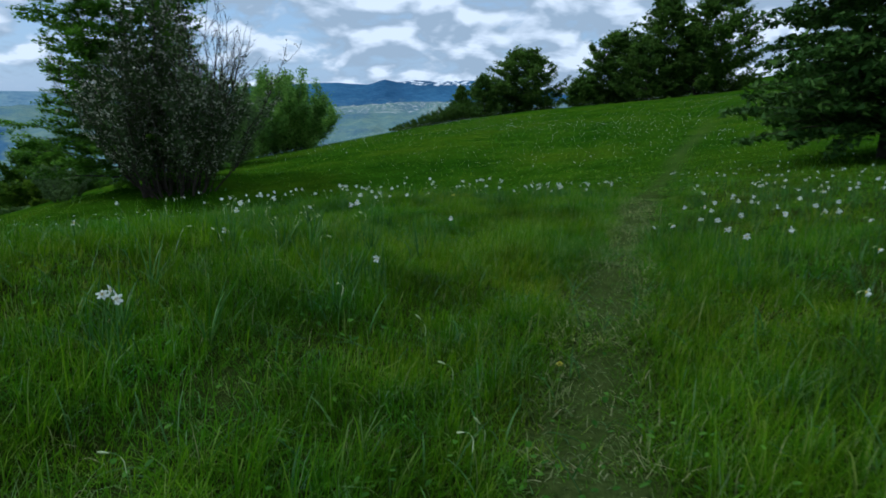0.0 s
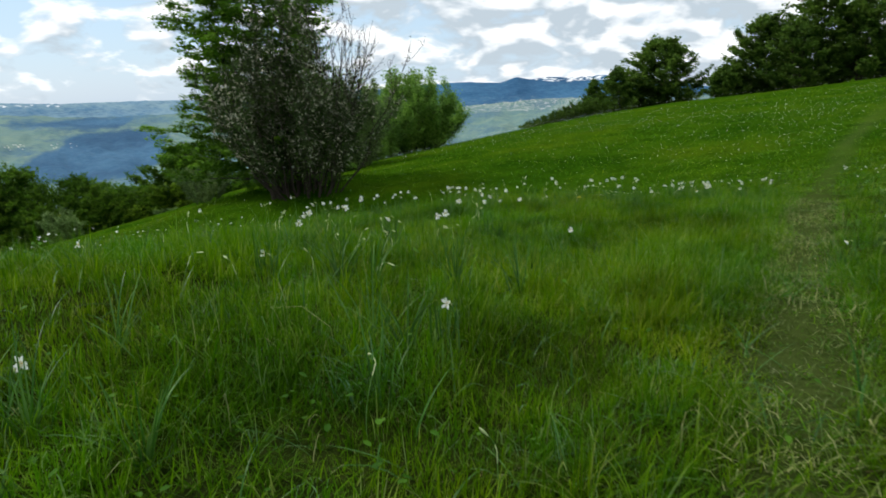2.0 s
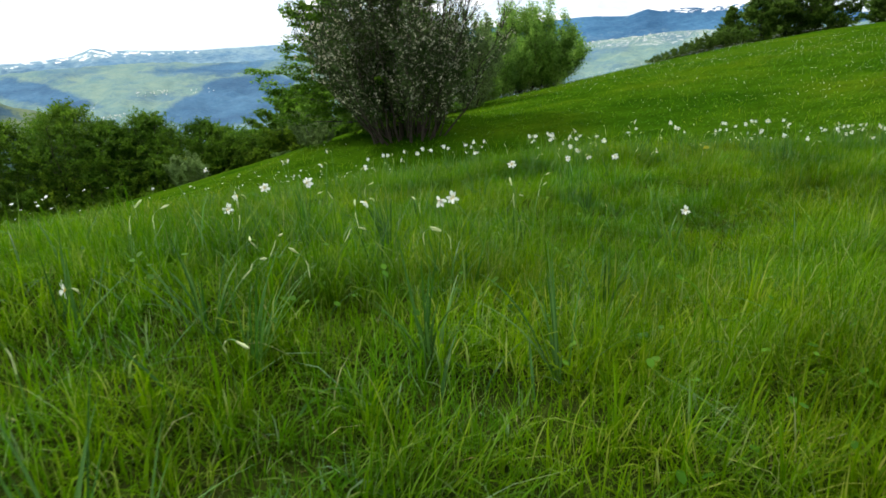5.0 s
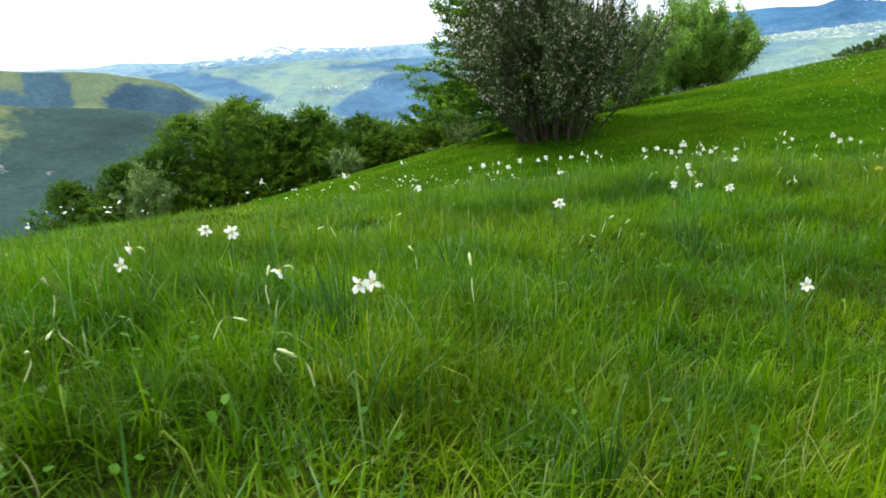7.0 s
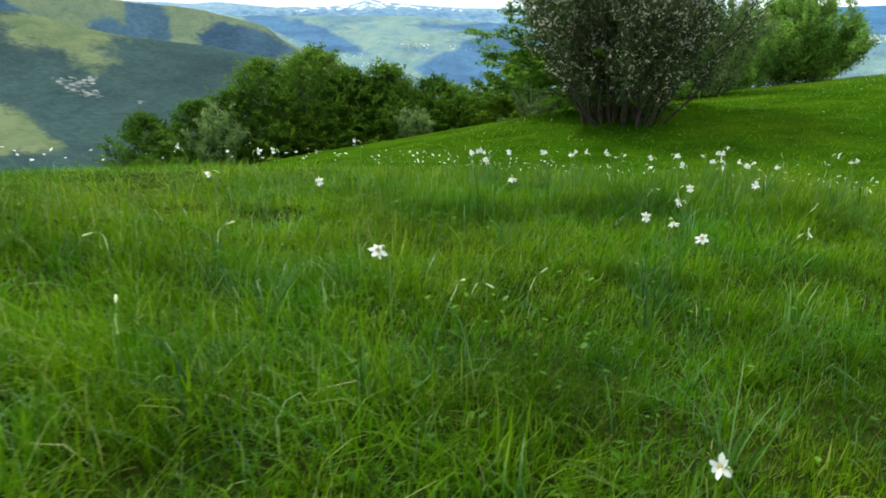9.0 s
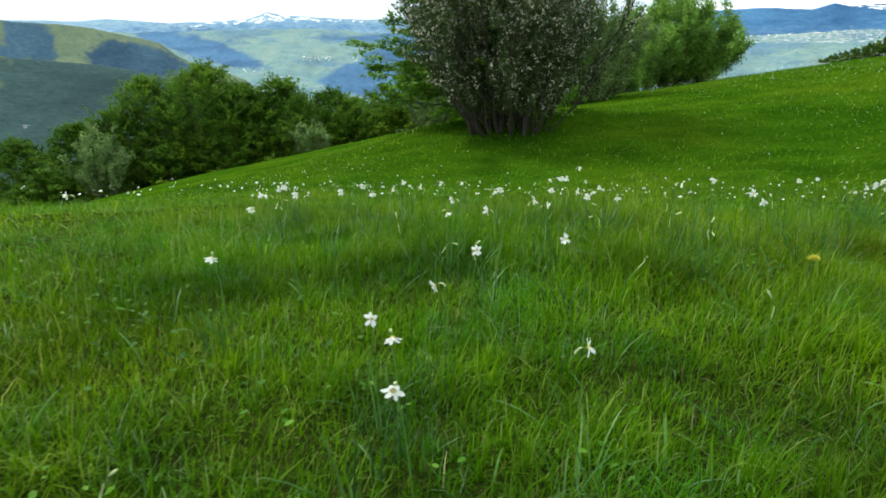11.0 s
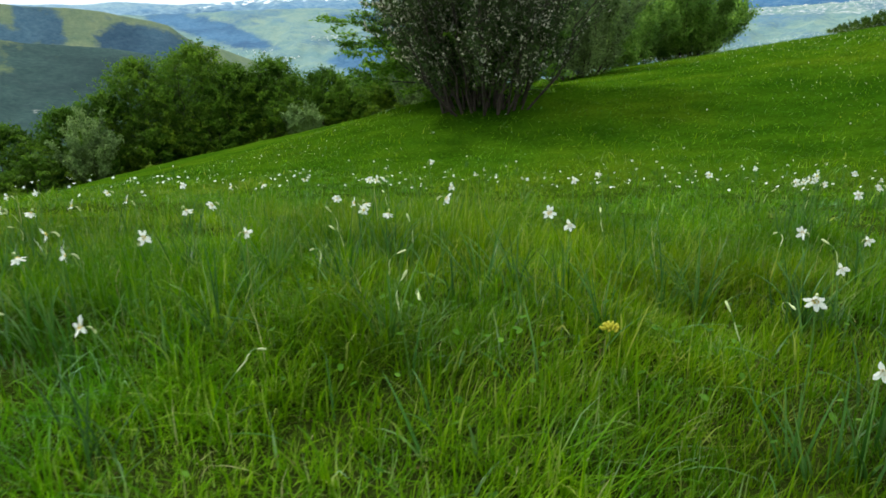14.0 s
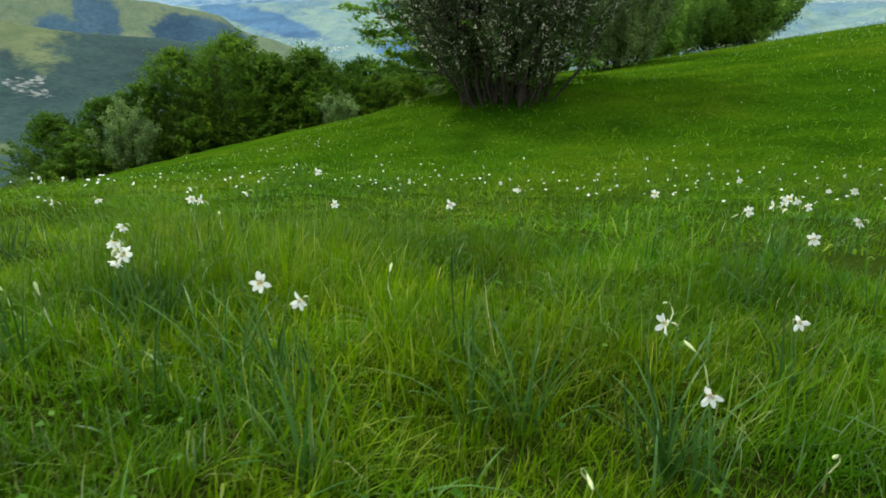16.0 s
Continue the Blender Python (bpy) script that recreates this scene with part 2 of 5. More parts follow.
def land(name, open_a, open_b, wood_shade_a, wood_shade_b, scale, snow=None, relief=25.0):
    """Far land: pasture, or woods and painted cloud shadow, by the surface's own attribute; rock and snow patches on
    top.
    """
    m, nt, b = material(name, 0.95, 0.05)
    n = noise_node(nt, scale, 8, 0.62)
    n2 = noise_node(nt, scale * 4.3, 6, 0.6)
    op = ramp(nt, n.outputs["Fac"], [(0.35, open_a), (0.65, open_b)])
    fine = ramp(nt, noise_node(nt, scale * 9.0, 5, 0.65).outputs["Fac"], [(0.35, (0.84, 0.87, 0.91)), (0.62, (1.10, 1.09, 1.06))])
    wo = ramp(nt, n2.outputs["Fac"], [(0.3, wood_shade_a), (0.7, wood_shade_b)])
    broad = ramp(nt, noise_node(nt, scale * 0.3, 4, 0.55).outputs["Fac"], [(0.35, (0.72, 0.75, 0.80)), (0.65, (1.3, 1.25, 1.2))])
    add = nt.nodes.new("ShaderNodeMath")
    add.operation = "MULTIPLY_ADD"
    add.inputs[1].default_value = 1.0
    nt.links.new(attribute(nt, "wood_shade"), add.inputs[0])
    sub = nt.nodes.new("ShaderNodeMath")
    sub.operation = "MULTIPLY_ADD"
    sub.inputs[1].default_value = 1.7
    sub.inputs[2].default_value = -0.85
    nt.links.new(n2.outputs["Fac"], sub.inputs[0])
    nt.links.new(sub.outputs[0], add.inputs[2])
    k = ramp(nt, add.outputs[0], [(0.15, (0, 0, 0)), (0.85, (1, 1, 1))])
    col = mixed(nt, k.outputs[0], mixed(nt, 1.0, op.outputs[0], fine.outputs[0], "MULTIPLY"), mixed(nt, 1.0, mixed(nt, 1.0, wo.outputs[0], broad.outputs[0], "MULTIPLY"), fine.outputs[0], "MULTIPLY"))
    if snow:
        s = nt.nodes.new("ShaderNodeMath")
        s.operation = "ADD"
        nt.links.new(attribute(nt, "snow"), s.inputs[0])
        nt.links.new(n2.outputs["Fac"], s.inputs[1])
        ks = ramp(nt, s.outputs[0], [(0.84, (0, 0, 0)), (0.97, (1, 1, 1))])
        col = mixed(nt, ks.outputs[0], col, snow)
    nt.links.new(col, b.inputs["Base Color"])
    bump(nt, b, n2.outputs["Fac"], 0.3, relief)
    return m


# distance haze is put into these base colours, bluest in the farthest land
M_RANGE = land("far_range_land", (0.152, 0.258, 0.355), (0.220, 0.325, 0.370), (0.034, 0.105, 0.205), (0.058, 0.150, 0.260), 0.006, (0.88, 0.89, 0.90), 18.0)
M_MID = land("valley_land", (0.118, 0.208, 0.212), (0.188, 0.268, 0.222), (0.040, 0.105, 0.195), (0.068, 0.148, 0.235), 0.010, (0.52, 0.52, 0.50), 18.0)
# the back ridge's dark tone is cloud shadow put into the colour
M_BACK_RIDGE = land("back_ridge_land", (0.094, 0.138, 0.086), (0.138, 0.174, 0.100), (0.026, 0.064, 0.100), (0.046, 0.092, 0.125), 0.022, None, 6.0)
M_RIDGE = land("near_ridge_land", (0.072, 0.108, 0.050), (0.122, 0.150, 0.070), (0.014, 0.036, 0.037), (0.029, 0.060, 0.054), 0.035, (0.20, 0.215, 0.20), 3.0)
M_WALL, _nt, _b = material("village_wall", 0.8)
_n = noise_node(_nt, 0.05, 2)
_r = ramp(_nt, _n.outputs["Fac"], [(0.3, (0.62, 0.58, 0.52)), (0.7, (0.82, 0.80, 0.76))])
_nt.links.new(_r.outputs[0], _b.inputs["Base Color"])

# ---------------------------------------------------------------- tools
rng = np.random.default_rng(7)


def raw_mesh(name, verts, faces, mat, smooth=False, attrs=None):
    """A mesh from arrays; faces is an (n, 3) or (n, 4) array."""
    verts = np.asarray(verts, np.float32)
    faces = np.asarray(faces, np.int32)
    k = faces.shape[1]
    me = bpy.data.meshes.new(name)
    me.vertices.add(len(verts))
    me.vertices.foreach_set("co", verts.ravel())
    me.loops.add(faces.size)
    me.loops.foreach_set("vertex_index", faces.ravel())
    me.polygons.add(len(faces))
    me.polygons.foreach_set("loop_start", np.arange(0, faces.size, k, dtype=np.int32))
    me.polygons.foreach_set("loop_total", np.full(len(faces), k, np.int32))
    me.polygons.foreach_set("use_smooth", np.full(len(faces), smooth, bool))
    me.update(calc_edges=True)
    me.materials.append(mat)
    for key, val in (attrs or {}).items():
        a = me.attributes.new(key, "FLOAT", "POINT")
        a.data.foreach_set("value", np.asarray(val, np.float32).ravel())
    return me


def part(name, me, parent, label=""):
    ob = new(name, me)
    ob.parent = parent
    if label:
        tagged(ob, label)
    return ob


def lattice(ix, iy, seed):
    h = np.sin(ix * 127.1 + iy * 311.7 + seed * 74.7) * 43758.5453
    return h - np.floor(h)


def vnoise(x, y, seed=0):
    """Smooth value noise, 0 to 1."""
    ix, iy = np.floor(x), np.floor(y)
    fx, fy = x - ix, y - iy
    fx, fy = fx * fx * (3 - 2 * fx), fy * fy * (3 - 2 * fy)
    a, b = lattice(ix, iy, seed), lattice(ix + 1, iy, seed)
    c, d = lattice(ix, iy + 1, seed), lattice(ix + 1, iy + 1, seed)
    return (a * (1 - fx) + b * fx) * (1 - fy) + (c * (1 - fx) + d * fx) * fy


def fbm(x, y, octaves=4, seed=0):
    s, amp, tot = 0.0, 1.0, 0.0
    for o in range(octaves):
        s = s + amp * vnoise(x * 2 ** o + 17.3 * o, y * 2 ** o - 9.1 * o, seed + o)
        tot += amp
        amp *= 0.5
    return s / tot


def soft(u, w):
    return w * np.logaddexp(0, u / w)


# ---------------------------------------------------------------- ground


def meadow(x, y):
    """The meadow's height: a brow that falls away ahead, a hollow, a hill rising to the east, a steep drop to the west."""
    g = lambda cx, cy, s: np.exp(-((x - cx) ** 2 + (y - cy) ** 2) / (2 * s * s))
    far = 1 / (1 + np.exp(-(y - 22) / 6.0))
    west, east = soft(-x - 10, 6), soft(x - 14, 6)
    z = 0.6100 + 0.0019 * x - 0.0763 * y - 0.0473 * soft(y - 12, 3) + 0.1068 * soft(y - 30, 6) - 0.0089 * soft(y - 70, 10)
    z = z + 0.1105 * x * far - 0.0095 * soft(-x - 7, 4) - 0.3597 * soft(-x - 18, 6) + 0.0481 * east + 0.3007 * west * far
    z = z - 0.0014 * soft(y - 60, 8) * soft(-x - 6, 5) - 0.0770 * soft(-x - 3, 3)
    # knolls and hollows, shaped to fit the brow lines in the camera's view
    z = z + 0.9508 * g(-14, 33, 5) - 1.1288 * g(-4, 24, 8) - 0.0689 * g(-13, 17, 6) + 0.9216 * g(0, 62, 14)
    z = z + 0.1860 * g(20, 70, 14) - 0.6439 * g(-20, 28, 7) + 0.4753 * g(-6, 46, 9) + 1.2520 * g(8, 88, 14) + 0.35 * g(-23, 52.5, 4) + 0.15 * g(-15.5, 34, 3)
    z = z - 0.0090 * g(-4.5, 7, 2.2) + 0.1265 * g(-8, 12, 3) + 0.0708 * g(-6, 15, 3) - 0.0722 * g(-12, 12, 4) + 0.0682 * g(-10, 20, 4) - 0.0313 * g(-8, 7, 3) + 0.5488 * g(-2, 4.5, 2.2) + 0.0017 * g(-2, 8, 2.2)
    return z - 0.3314 * g(0.3, 7.5, 2.2) + 0.2558 * g(-1, 11, 2.2) - 0.0393 * g(1, 12, 2.2) + 0.0058 * g(-4, 11, 2.2) + 0.1364 * g(0, 14.8, 2.2) - 0.5709 * g(0, 2.5, 2.2) - 0.1192 * g(3, 10, 3)


def ground_z(x, y, rough=0.13):
    x, y = np.asarray(x, float), np.asarray(y, float)
    cx, cy = 0.0, 45.0
    r = np.hypot(x - cx, y - cy)
    k = np.minimum(1, 125 / np.maximum(r, 1e-6))
    z = meadow(cx + (x - cx) * k, cy + (y - cy) * k)
    z = z - 230 * (1 - np.exp(-np.maximum(r - 125, 0) / 520.0))
    near = np.clip(1 - r / 160, 0, 1)
    return z + near * (0.10 * (fbm(x * 0.35, y * 0.35, 3, 3) - 0.5) + rough * (fbm(x * 1.9, y * 1.9, 2, 5) - 0.5))


TRAIL = [(0.3, -3.0), (0.42, 1.8), (0.52, 2.5), (0.65, 3.0), (0.9, 3.9), (1.35, 5.55), (1.75, 7.0), (2.6, 9.8), (4.1, 14.3), (5.9, 19.8), (9.7, 29.9), (14.3, 39.7), (19.0, 49.0), (25.0, 58.0), (34.0, 68.0)]
RUT = [(-1.1, 0.4), (-0.97, 1.85), (-0.84, 2.6), (-0.71, 3.2)]


def along(line, x, y):
    """The distance from a line of points."""
    best = np.full(np.shape(x), 1e9)
    for (ax, ay), (bx, by) in zip(line, line[1:]):
        ux, uy = bx - ax, by - ay
        t = np.clip(((x - ax) * ux + (y - ay) * uy) / (ux * ux + uy * uy), 0, 1)
        best = np.minimum(best, np.hypot(x - ax - t * ux, y - ay - t * uy))
    return best


def trodden(x, y):
    """How far the turf is trodden: the footpath and a fainter rut beside it."""
    w = 0.17 + 0.10 * vnoise(x * 0.9, y * 0.9, 4) + 0.003 * np.maximum(y, 0)
    a = np.exp(-(along(TRAIL, x, y) / w) ** 2)
    b = 0.45 * np.exp(-(along(RUT, x, y) / 0.17) ** 2)
    return np.clip(np.maximum(a, b) * (0.65 + 0.7 * fbm(x * 2.3, y * 2.3, 3, 8)), 0, 1)


NA = 300
radii = np.concatenate([np.arange(0.25, 20, 0.25), 20 * (4700 / 20) ** (np.arange(0, 91) / 90.0)])
ang = np.arange(NA) * 2 * np.pi / NA
gx = (radii[:, None] * np.sin(ang)[None]).ravel()
gy = 8 + (radii[:, None] * np.cos(ang)[None]).ravel()
gx, gy = np.concatenate([[0.0], gx]), np.concatenate([[8.0], gy])
gv = np.stack([gx, gy, ground_z(gx, gy)], 1)
i, j = np.meshgrid(np.arange(len(radii) - 1), np.arange(NA), indexing="ij")
q = np.stack([1 + i * NA + j, 1 + (i + 1) * NA + j, 1 + (i + 1) * NA + (j + 1) % NA, 1 + i * NA + (j + 1) % NA], -1).reshape(-1, 4)
q = q[:, ::-1]
hub = np.stack([np.zeros(NA, int), 1 + (np.arange(NA) + 1) % NA, 1 + np.arange(NA), 1 + np.arange(NA)], 1)
tri = np.concatenate([q[:, [0, 1, 2]], q[:, [0, 2, 3]], hub[:, :3]])
ground = new("ground", raw_mesh("ground", gv, tri, M_GROUND, True, {"trail": trodden(gx, gy) * 0.5, "thatch_shade": np.clip(1.5 - np.hypot((gx + 1) / 9, (gy - 8) / 11) + 0.5 * (fbm(gx * 0.7, gy * 0.7, 3, 90) - 0.5), 0, 1)}))
tagged(ground, "green mountain meadow with a faint trodden footpath", "meadow", kind="structure")

# ---------------------------------------------------------------- far land
EYE = np.array([0.0, 0.0, 1.1])
LAND = {}


def far_land(name, az0, az1, crest, foot, d0, d1, mat, label, relief, wood_shade, snow=None, seed=0, na=360, nd=70, bend=1.0):
    """Land that rises from its foot at d0 to its crest at d1; crest and foot give its height in degrees by bearing."""
    az, v = np.meshgrid(np.linspace(az0, az1, na), np.linspace(0, 1.12, nd), indexing="ij")
    top = np.interp(az, *zip(*crest))
    low = np.interp(az, *zip(*foot))
    d = d0 + (d1 - d0) * v
    vv = np.minimum(v, 1)
    el = low + (top - low) * vv ** bend
    n = fbm(az * 0.35 + seed, v * 5 + seed, 5, seed) - 0.5 + 0.5 * (fbm(az * 1.1 + seed, v * 14, 4, seed + 5) - 0.5)
    rg = 1 - np.abs(2 * fbm(az * 0.22 + 40 + seed, v * 3.2 + seed, 4, seed + 9) - 1)
    el = el + relief * (n + 0.6 * (rg - 0.75)) * (0.08 + 0.92 * np.sin(np.pi * np.clip(vv, 0, 1)))
    el = el + 0.12 * relief * (fbm(az * 1.7, v * 2, 3, seed + 3) - 0.5)
    el = el - np.maximum(v - 1, 0) * 16
    a, e = np.radians(az), np.radians(el - 0.1 / (1 + np.exp((az + 25) / 2)))
    pts = np.stack([EYE[0] + d * np.sin(a), EYE[1] + d * np.cos(a), EYE[2] + d * np.tan(e)], -1).reshape(-1, 3)
    i, j = np.meshgrid(np.arange(na - 1), np.arange(nd - 1), indexing="ij")
    f = np.stack([i * nd + j, (i + 1) * nd + j, (i + 1) * nd + j + 1, i * nd + j + 1], -1).reshape(-1, 4)
    LAND[name] = (az.ravel(), el.ravel(), pts)
    at = {"wood_shade": wood_shade(az, el, v)}
    at["snow"] = snow(az, el, v) if snow else np.zeros(az.shape)
    ob = new(name, raw_mesh(name, pts, f, mat, True, at))
    return tagged(ob, label, "mountains", kind="structure")


def patch(az, el, outline, edge=0.10, warp=0.30, seed=0):
    """1 inside an outline of bearings and heights, 0 outside, with a ragged edge."""
    px = az + warp * 2 * (fbm(az * 1.3, el * 2.1, 4, 70 + seed) - 0.5)
    py = el + warp * 1.4 * (fbm(az * 1.5 + 9, el * 2.3, 4, 80 + seed) - 0.5)
    dist = np.full(np.shape(az), 1e9)
    within = np.zeros(np.shape(az), bool)
    for (ax, ay), (bx, by) in zip(outline, outline[1:] + outline[:1]):
        ux, uy = bx - ax, by - ay
        t = np.clip(((px - ax) * ux + (py - ay) * uy) / (ux * ux + uy * uy + 1e-9), 0, 1)
        dist = np.minimum(dist, np.hypot(px - ax - t * ux, py - ay - t * uy))
        if ay != by:
            within ^= ((ay > py) != (by > py)) & (px < ux * (py - ay) / uy + ax)
    return np.clip(0.5 + np.where(within, dist, -dist) / (1.9 * edge), 0, 1)


# the range at the horizon, blue from haze painted into its colour
SNOW_WEST = [(-53, -0.15), (-50, 0.1), (-47.4, 0.2), (-45.5, 0.3), (-44, 0.9), (-42.5, 0.6), (-40, 0.45), (-36.5, 0.4), (-37, 0.12), (-43, 0.08), (-48, -0.15)]
SNOW_NORTH = [(-3.7, 0.75), (-2.4, 1.05), (-1.3, 0.95), (1.8, 1.05), (5, 1.0), (5, 0.62), (1, 0.52), (-1.2, 0.55), (-3, 0.66)]
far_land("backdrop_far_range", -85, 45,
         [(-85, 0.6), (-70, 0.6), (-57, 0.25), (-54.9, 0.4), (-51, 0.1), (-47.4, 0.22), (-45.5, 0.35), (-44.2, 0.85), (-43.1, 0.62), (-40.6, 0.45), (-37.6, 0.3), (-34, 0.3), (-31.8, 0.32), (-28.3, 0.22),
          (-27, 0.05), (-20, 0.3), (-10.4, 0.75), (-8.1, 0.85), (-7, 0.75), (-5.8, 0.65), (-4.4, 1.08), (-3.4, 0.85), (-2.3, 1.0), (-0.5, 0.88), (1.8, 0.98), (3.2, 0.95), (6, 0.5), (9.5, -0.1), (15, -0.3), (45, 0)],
         [(-85, -2.4), (-60, -2.4), (-20, -2.2), (45, -2.2)], 3900, 4650, M_RANGE, "distant mountain range painted haze-blue, with snow on its summits", 0.45,
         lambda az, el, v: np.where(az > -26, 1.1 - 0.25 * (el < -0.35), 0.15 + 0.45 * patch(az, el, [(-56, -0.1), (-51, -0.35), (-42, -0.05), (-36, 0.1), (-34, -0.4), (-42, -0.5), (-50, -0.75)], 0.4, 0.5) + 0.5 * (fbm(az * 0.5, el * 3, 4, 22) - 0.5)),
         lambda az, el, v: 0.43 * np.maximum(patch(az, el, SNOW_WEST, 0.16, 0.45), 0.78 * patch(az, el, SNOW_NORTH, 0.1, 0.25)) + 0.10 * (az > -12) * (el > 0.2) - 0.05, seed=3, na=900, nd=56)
# the broad valley below it; its large blue patches are painted cloud shadows
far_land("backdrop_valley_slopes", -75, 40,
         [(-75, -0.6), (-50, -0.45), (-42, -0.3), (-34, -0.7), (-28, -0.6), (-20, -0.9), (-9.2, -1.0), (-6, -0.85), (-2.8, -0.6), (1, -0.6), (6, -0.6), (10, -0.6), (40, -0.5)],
         [(-75, -9), (-45, -9), (-20, -8), (40, -7)], 1500, 3850, M_MID, "green valley slopes with woods, pastures and hamlets, haze and cloud shadow painted in", 1.2,
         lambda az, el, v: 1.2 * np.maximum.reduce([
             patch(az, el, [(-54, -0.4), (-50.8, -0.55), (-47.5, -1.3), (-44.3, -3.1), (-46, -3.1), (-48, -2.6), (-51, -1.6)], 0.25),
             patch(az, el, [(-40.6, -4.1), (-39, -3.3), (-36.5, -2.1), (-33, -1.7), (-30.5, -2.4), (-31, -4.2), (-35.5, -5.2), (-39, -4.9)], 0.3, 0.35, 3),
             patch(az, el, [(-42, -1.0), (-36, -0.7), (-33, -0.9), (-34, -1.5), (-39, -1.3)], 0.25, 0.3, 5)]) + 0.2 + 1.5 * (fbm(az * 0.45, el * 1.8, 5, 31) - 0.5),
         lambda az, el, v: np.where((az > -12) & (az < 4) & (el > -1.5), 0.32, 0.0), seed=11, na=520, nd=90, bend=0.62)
# the sunlit ridge with cloud shadows painted in as dark patches, and the wooded one before it with a pasture and a rock
# scar
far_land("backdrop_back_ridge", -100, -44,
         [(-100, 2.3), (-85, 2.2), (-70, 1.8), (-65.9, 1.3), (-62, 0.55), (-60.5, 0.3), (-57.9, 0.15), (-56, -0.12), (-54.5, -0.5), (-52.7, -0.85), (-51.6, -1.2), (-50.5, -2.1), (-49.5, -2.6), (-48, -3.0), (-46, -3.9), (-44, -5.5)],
         [(-100, -9), (-44, -9)], 1150, 1480, M_BACK_RIDGE, "sunlit grassy ridge with cloud shadows painted dark on its flank", 0.5,
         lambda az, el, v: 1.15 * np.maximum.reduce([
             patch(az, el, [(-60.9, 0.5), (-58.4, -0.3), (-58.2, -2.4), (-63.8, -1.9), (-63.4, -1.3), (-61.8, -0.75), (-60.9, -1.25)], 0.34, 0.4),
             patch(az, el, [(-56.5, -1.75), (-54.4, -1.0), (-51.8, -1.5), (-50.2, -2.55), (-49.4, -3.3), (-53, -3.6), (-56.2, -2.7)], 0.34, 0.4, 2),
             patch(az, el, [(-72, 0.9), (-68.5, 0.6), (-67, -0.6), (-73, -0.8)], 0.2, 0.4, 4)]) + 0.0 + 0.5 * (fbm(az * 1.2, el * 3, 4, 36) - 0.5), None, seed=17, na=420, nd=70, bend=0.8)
# this ridge's woods are real; their blue-green holds some painted haze
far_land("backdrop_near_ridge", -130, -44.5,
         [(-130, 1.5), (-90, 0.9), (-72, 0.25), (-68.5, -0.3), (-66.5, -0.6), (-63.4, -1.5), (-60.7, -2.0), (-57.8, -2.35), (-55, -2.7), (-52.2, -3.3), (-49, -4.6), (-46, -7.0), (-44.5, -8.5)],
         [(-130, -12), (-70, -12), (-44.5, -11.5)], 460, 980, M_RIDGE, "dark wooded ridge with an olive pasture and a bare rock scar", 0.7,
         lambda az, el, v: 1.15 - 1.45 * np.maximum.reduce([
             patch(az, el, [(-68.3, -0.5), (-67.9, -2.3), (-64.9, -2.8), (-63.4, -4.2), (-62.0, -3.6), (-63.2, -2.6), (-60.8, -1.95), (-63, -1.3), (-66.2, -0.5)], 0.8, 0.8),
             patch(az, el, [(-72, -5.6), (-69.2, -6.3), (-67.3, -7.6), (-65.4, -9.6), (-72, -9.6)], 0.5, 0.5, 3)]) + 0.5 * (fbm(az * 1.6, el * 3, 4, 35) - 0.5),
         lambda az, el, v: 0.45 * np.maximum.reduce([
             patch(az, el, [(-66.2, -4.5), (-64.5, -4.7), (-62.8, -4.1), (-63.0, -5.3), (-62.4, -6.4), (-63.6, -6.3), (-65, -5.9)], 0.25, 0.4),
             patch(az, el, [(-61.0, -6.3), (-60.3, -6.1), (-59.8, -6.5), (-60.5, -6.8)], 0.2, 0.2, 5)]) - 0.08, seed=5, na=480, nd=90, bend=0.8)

# ---------------------------------------------------------------- grass


def blades(px, py, length, width, heading, lean, curl, segs, sink=0.01):
    """Tapered, bent blades rooted in the turf. Returns vertices and triangles."""
    n = len(px)
    pz = ground_z(px, py) - sink
    hx, hy = np.sin(heading), np.cos(heading)
    sx, sy = hy, -hx
    rows = []
    out, up = np.zeros(n), np.zeros(n)
    for k in range(segs):
        t = k / segs
        w = width * (1 - 0.75 * t ** 1.4) * 0.5
        for s in (-1, 1):
            rows.append(np.stack([px + hx * out + s * sx * w, py + hy * out + s * sy * w, pz + up + s * w * t * 0.3], 1))
        a = lean + curl * (t + 0.5 / segs)
        out, up = out + length / segs * np.sin(a), up + length / segs * np.cos(a)
    rows.append(np.stack([px + hx * out, py + hy * out, pz + up], 1))
    k = len(rows)
    v = np.stack(rows, 1).reshape(-1, 3)
    f = []
    for s in range(segs - 1):
        o = 2 * s
        f += [(o, o + 1, o + 3), (o, o + 3, o + 2)]
    o = 2 * (segs - 1)
    f.append((o, o + 1, o + 2))
    f = (np.arange(n) * k)[:, None, None] + np.array(f)[None]
    return v, f.reshape(-1, 3)


def scatter(x0, x1, y0, y1, per_m2, keep=None):
    n = int((x1 - x0) * (y1 - y0) * per_m2)
    x, y = rng.uniform(x0, x1, n), rng.uniform(y0, y1, n)
    if keep is not None:
        k = rng.random(n) < keep(x, y)
        x, y = x[k], y[k]
    return x, y


def tuft(x, y):
    """Taller and shorter growth."""
    f = 0.55 * fbm(x * 1.1, y * 1.1, 2, 14) + 0.45 * fbm(x * 3.6, y * 3.6, 2, 15)
    return 0.52 + 1.05 * np.clip((f - 0.3) / 0.4, 0, 1) ** 1.25


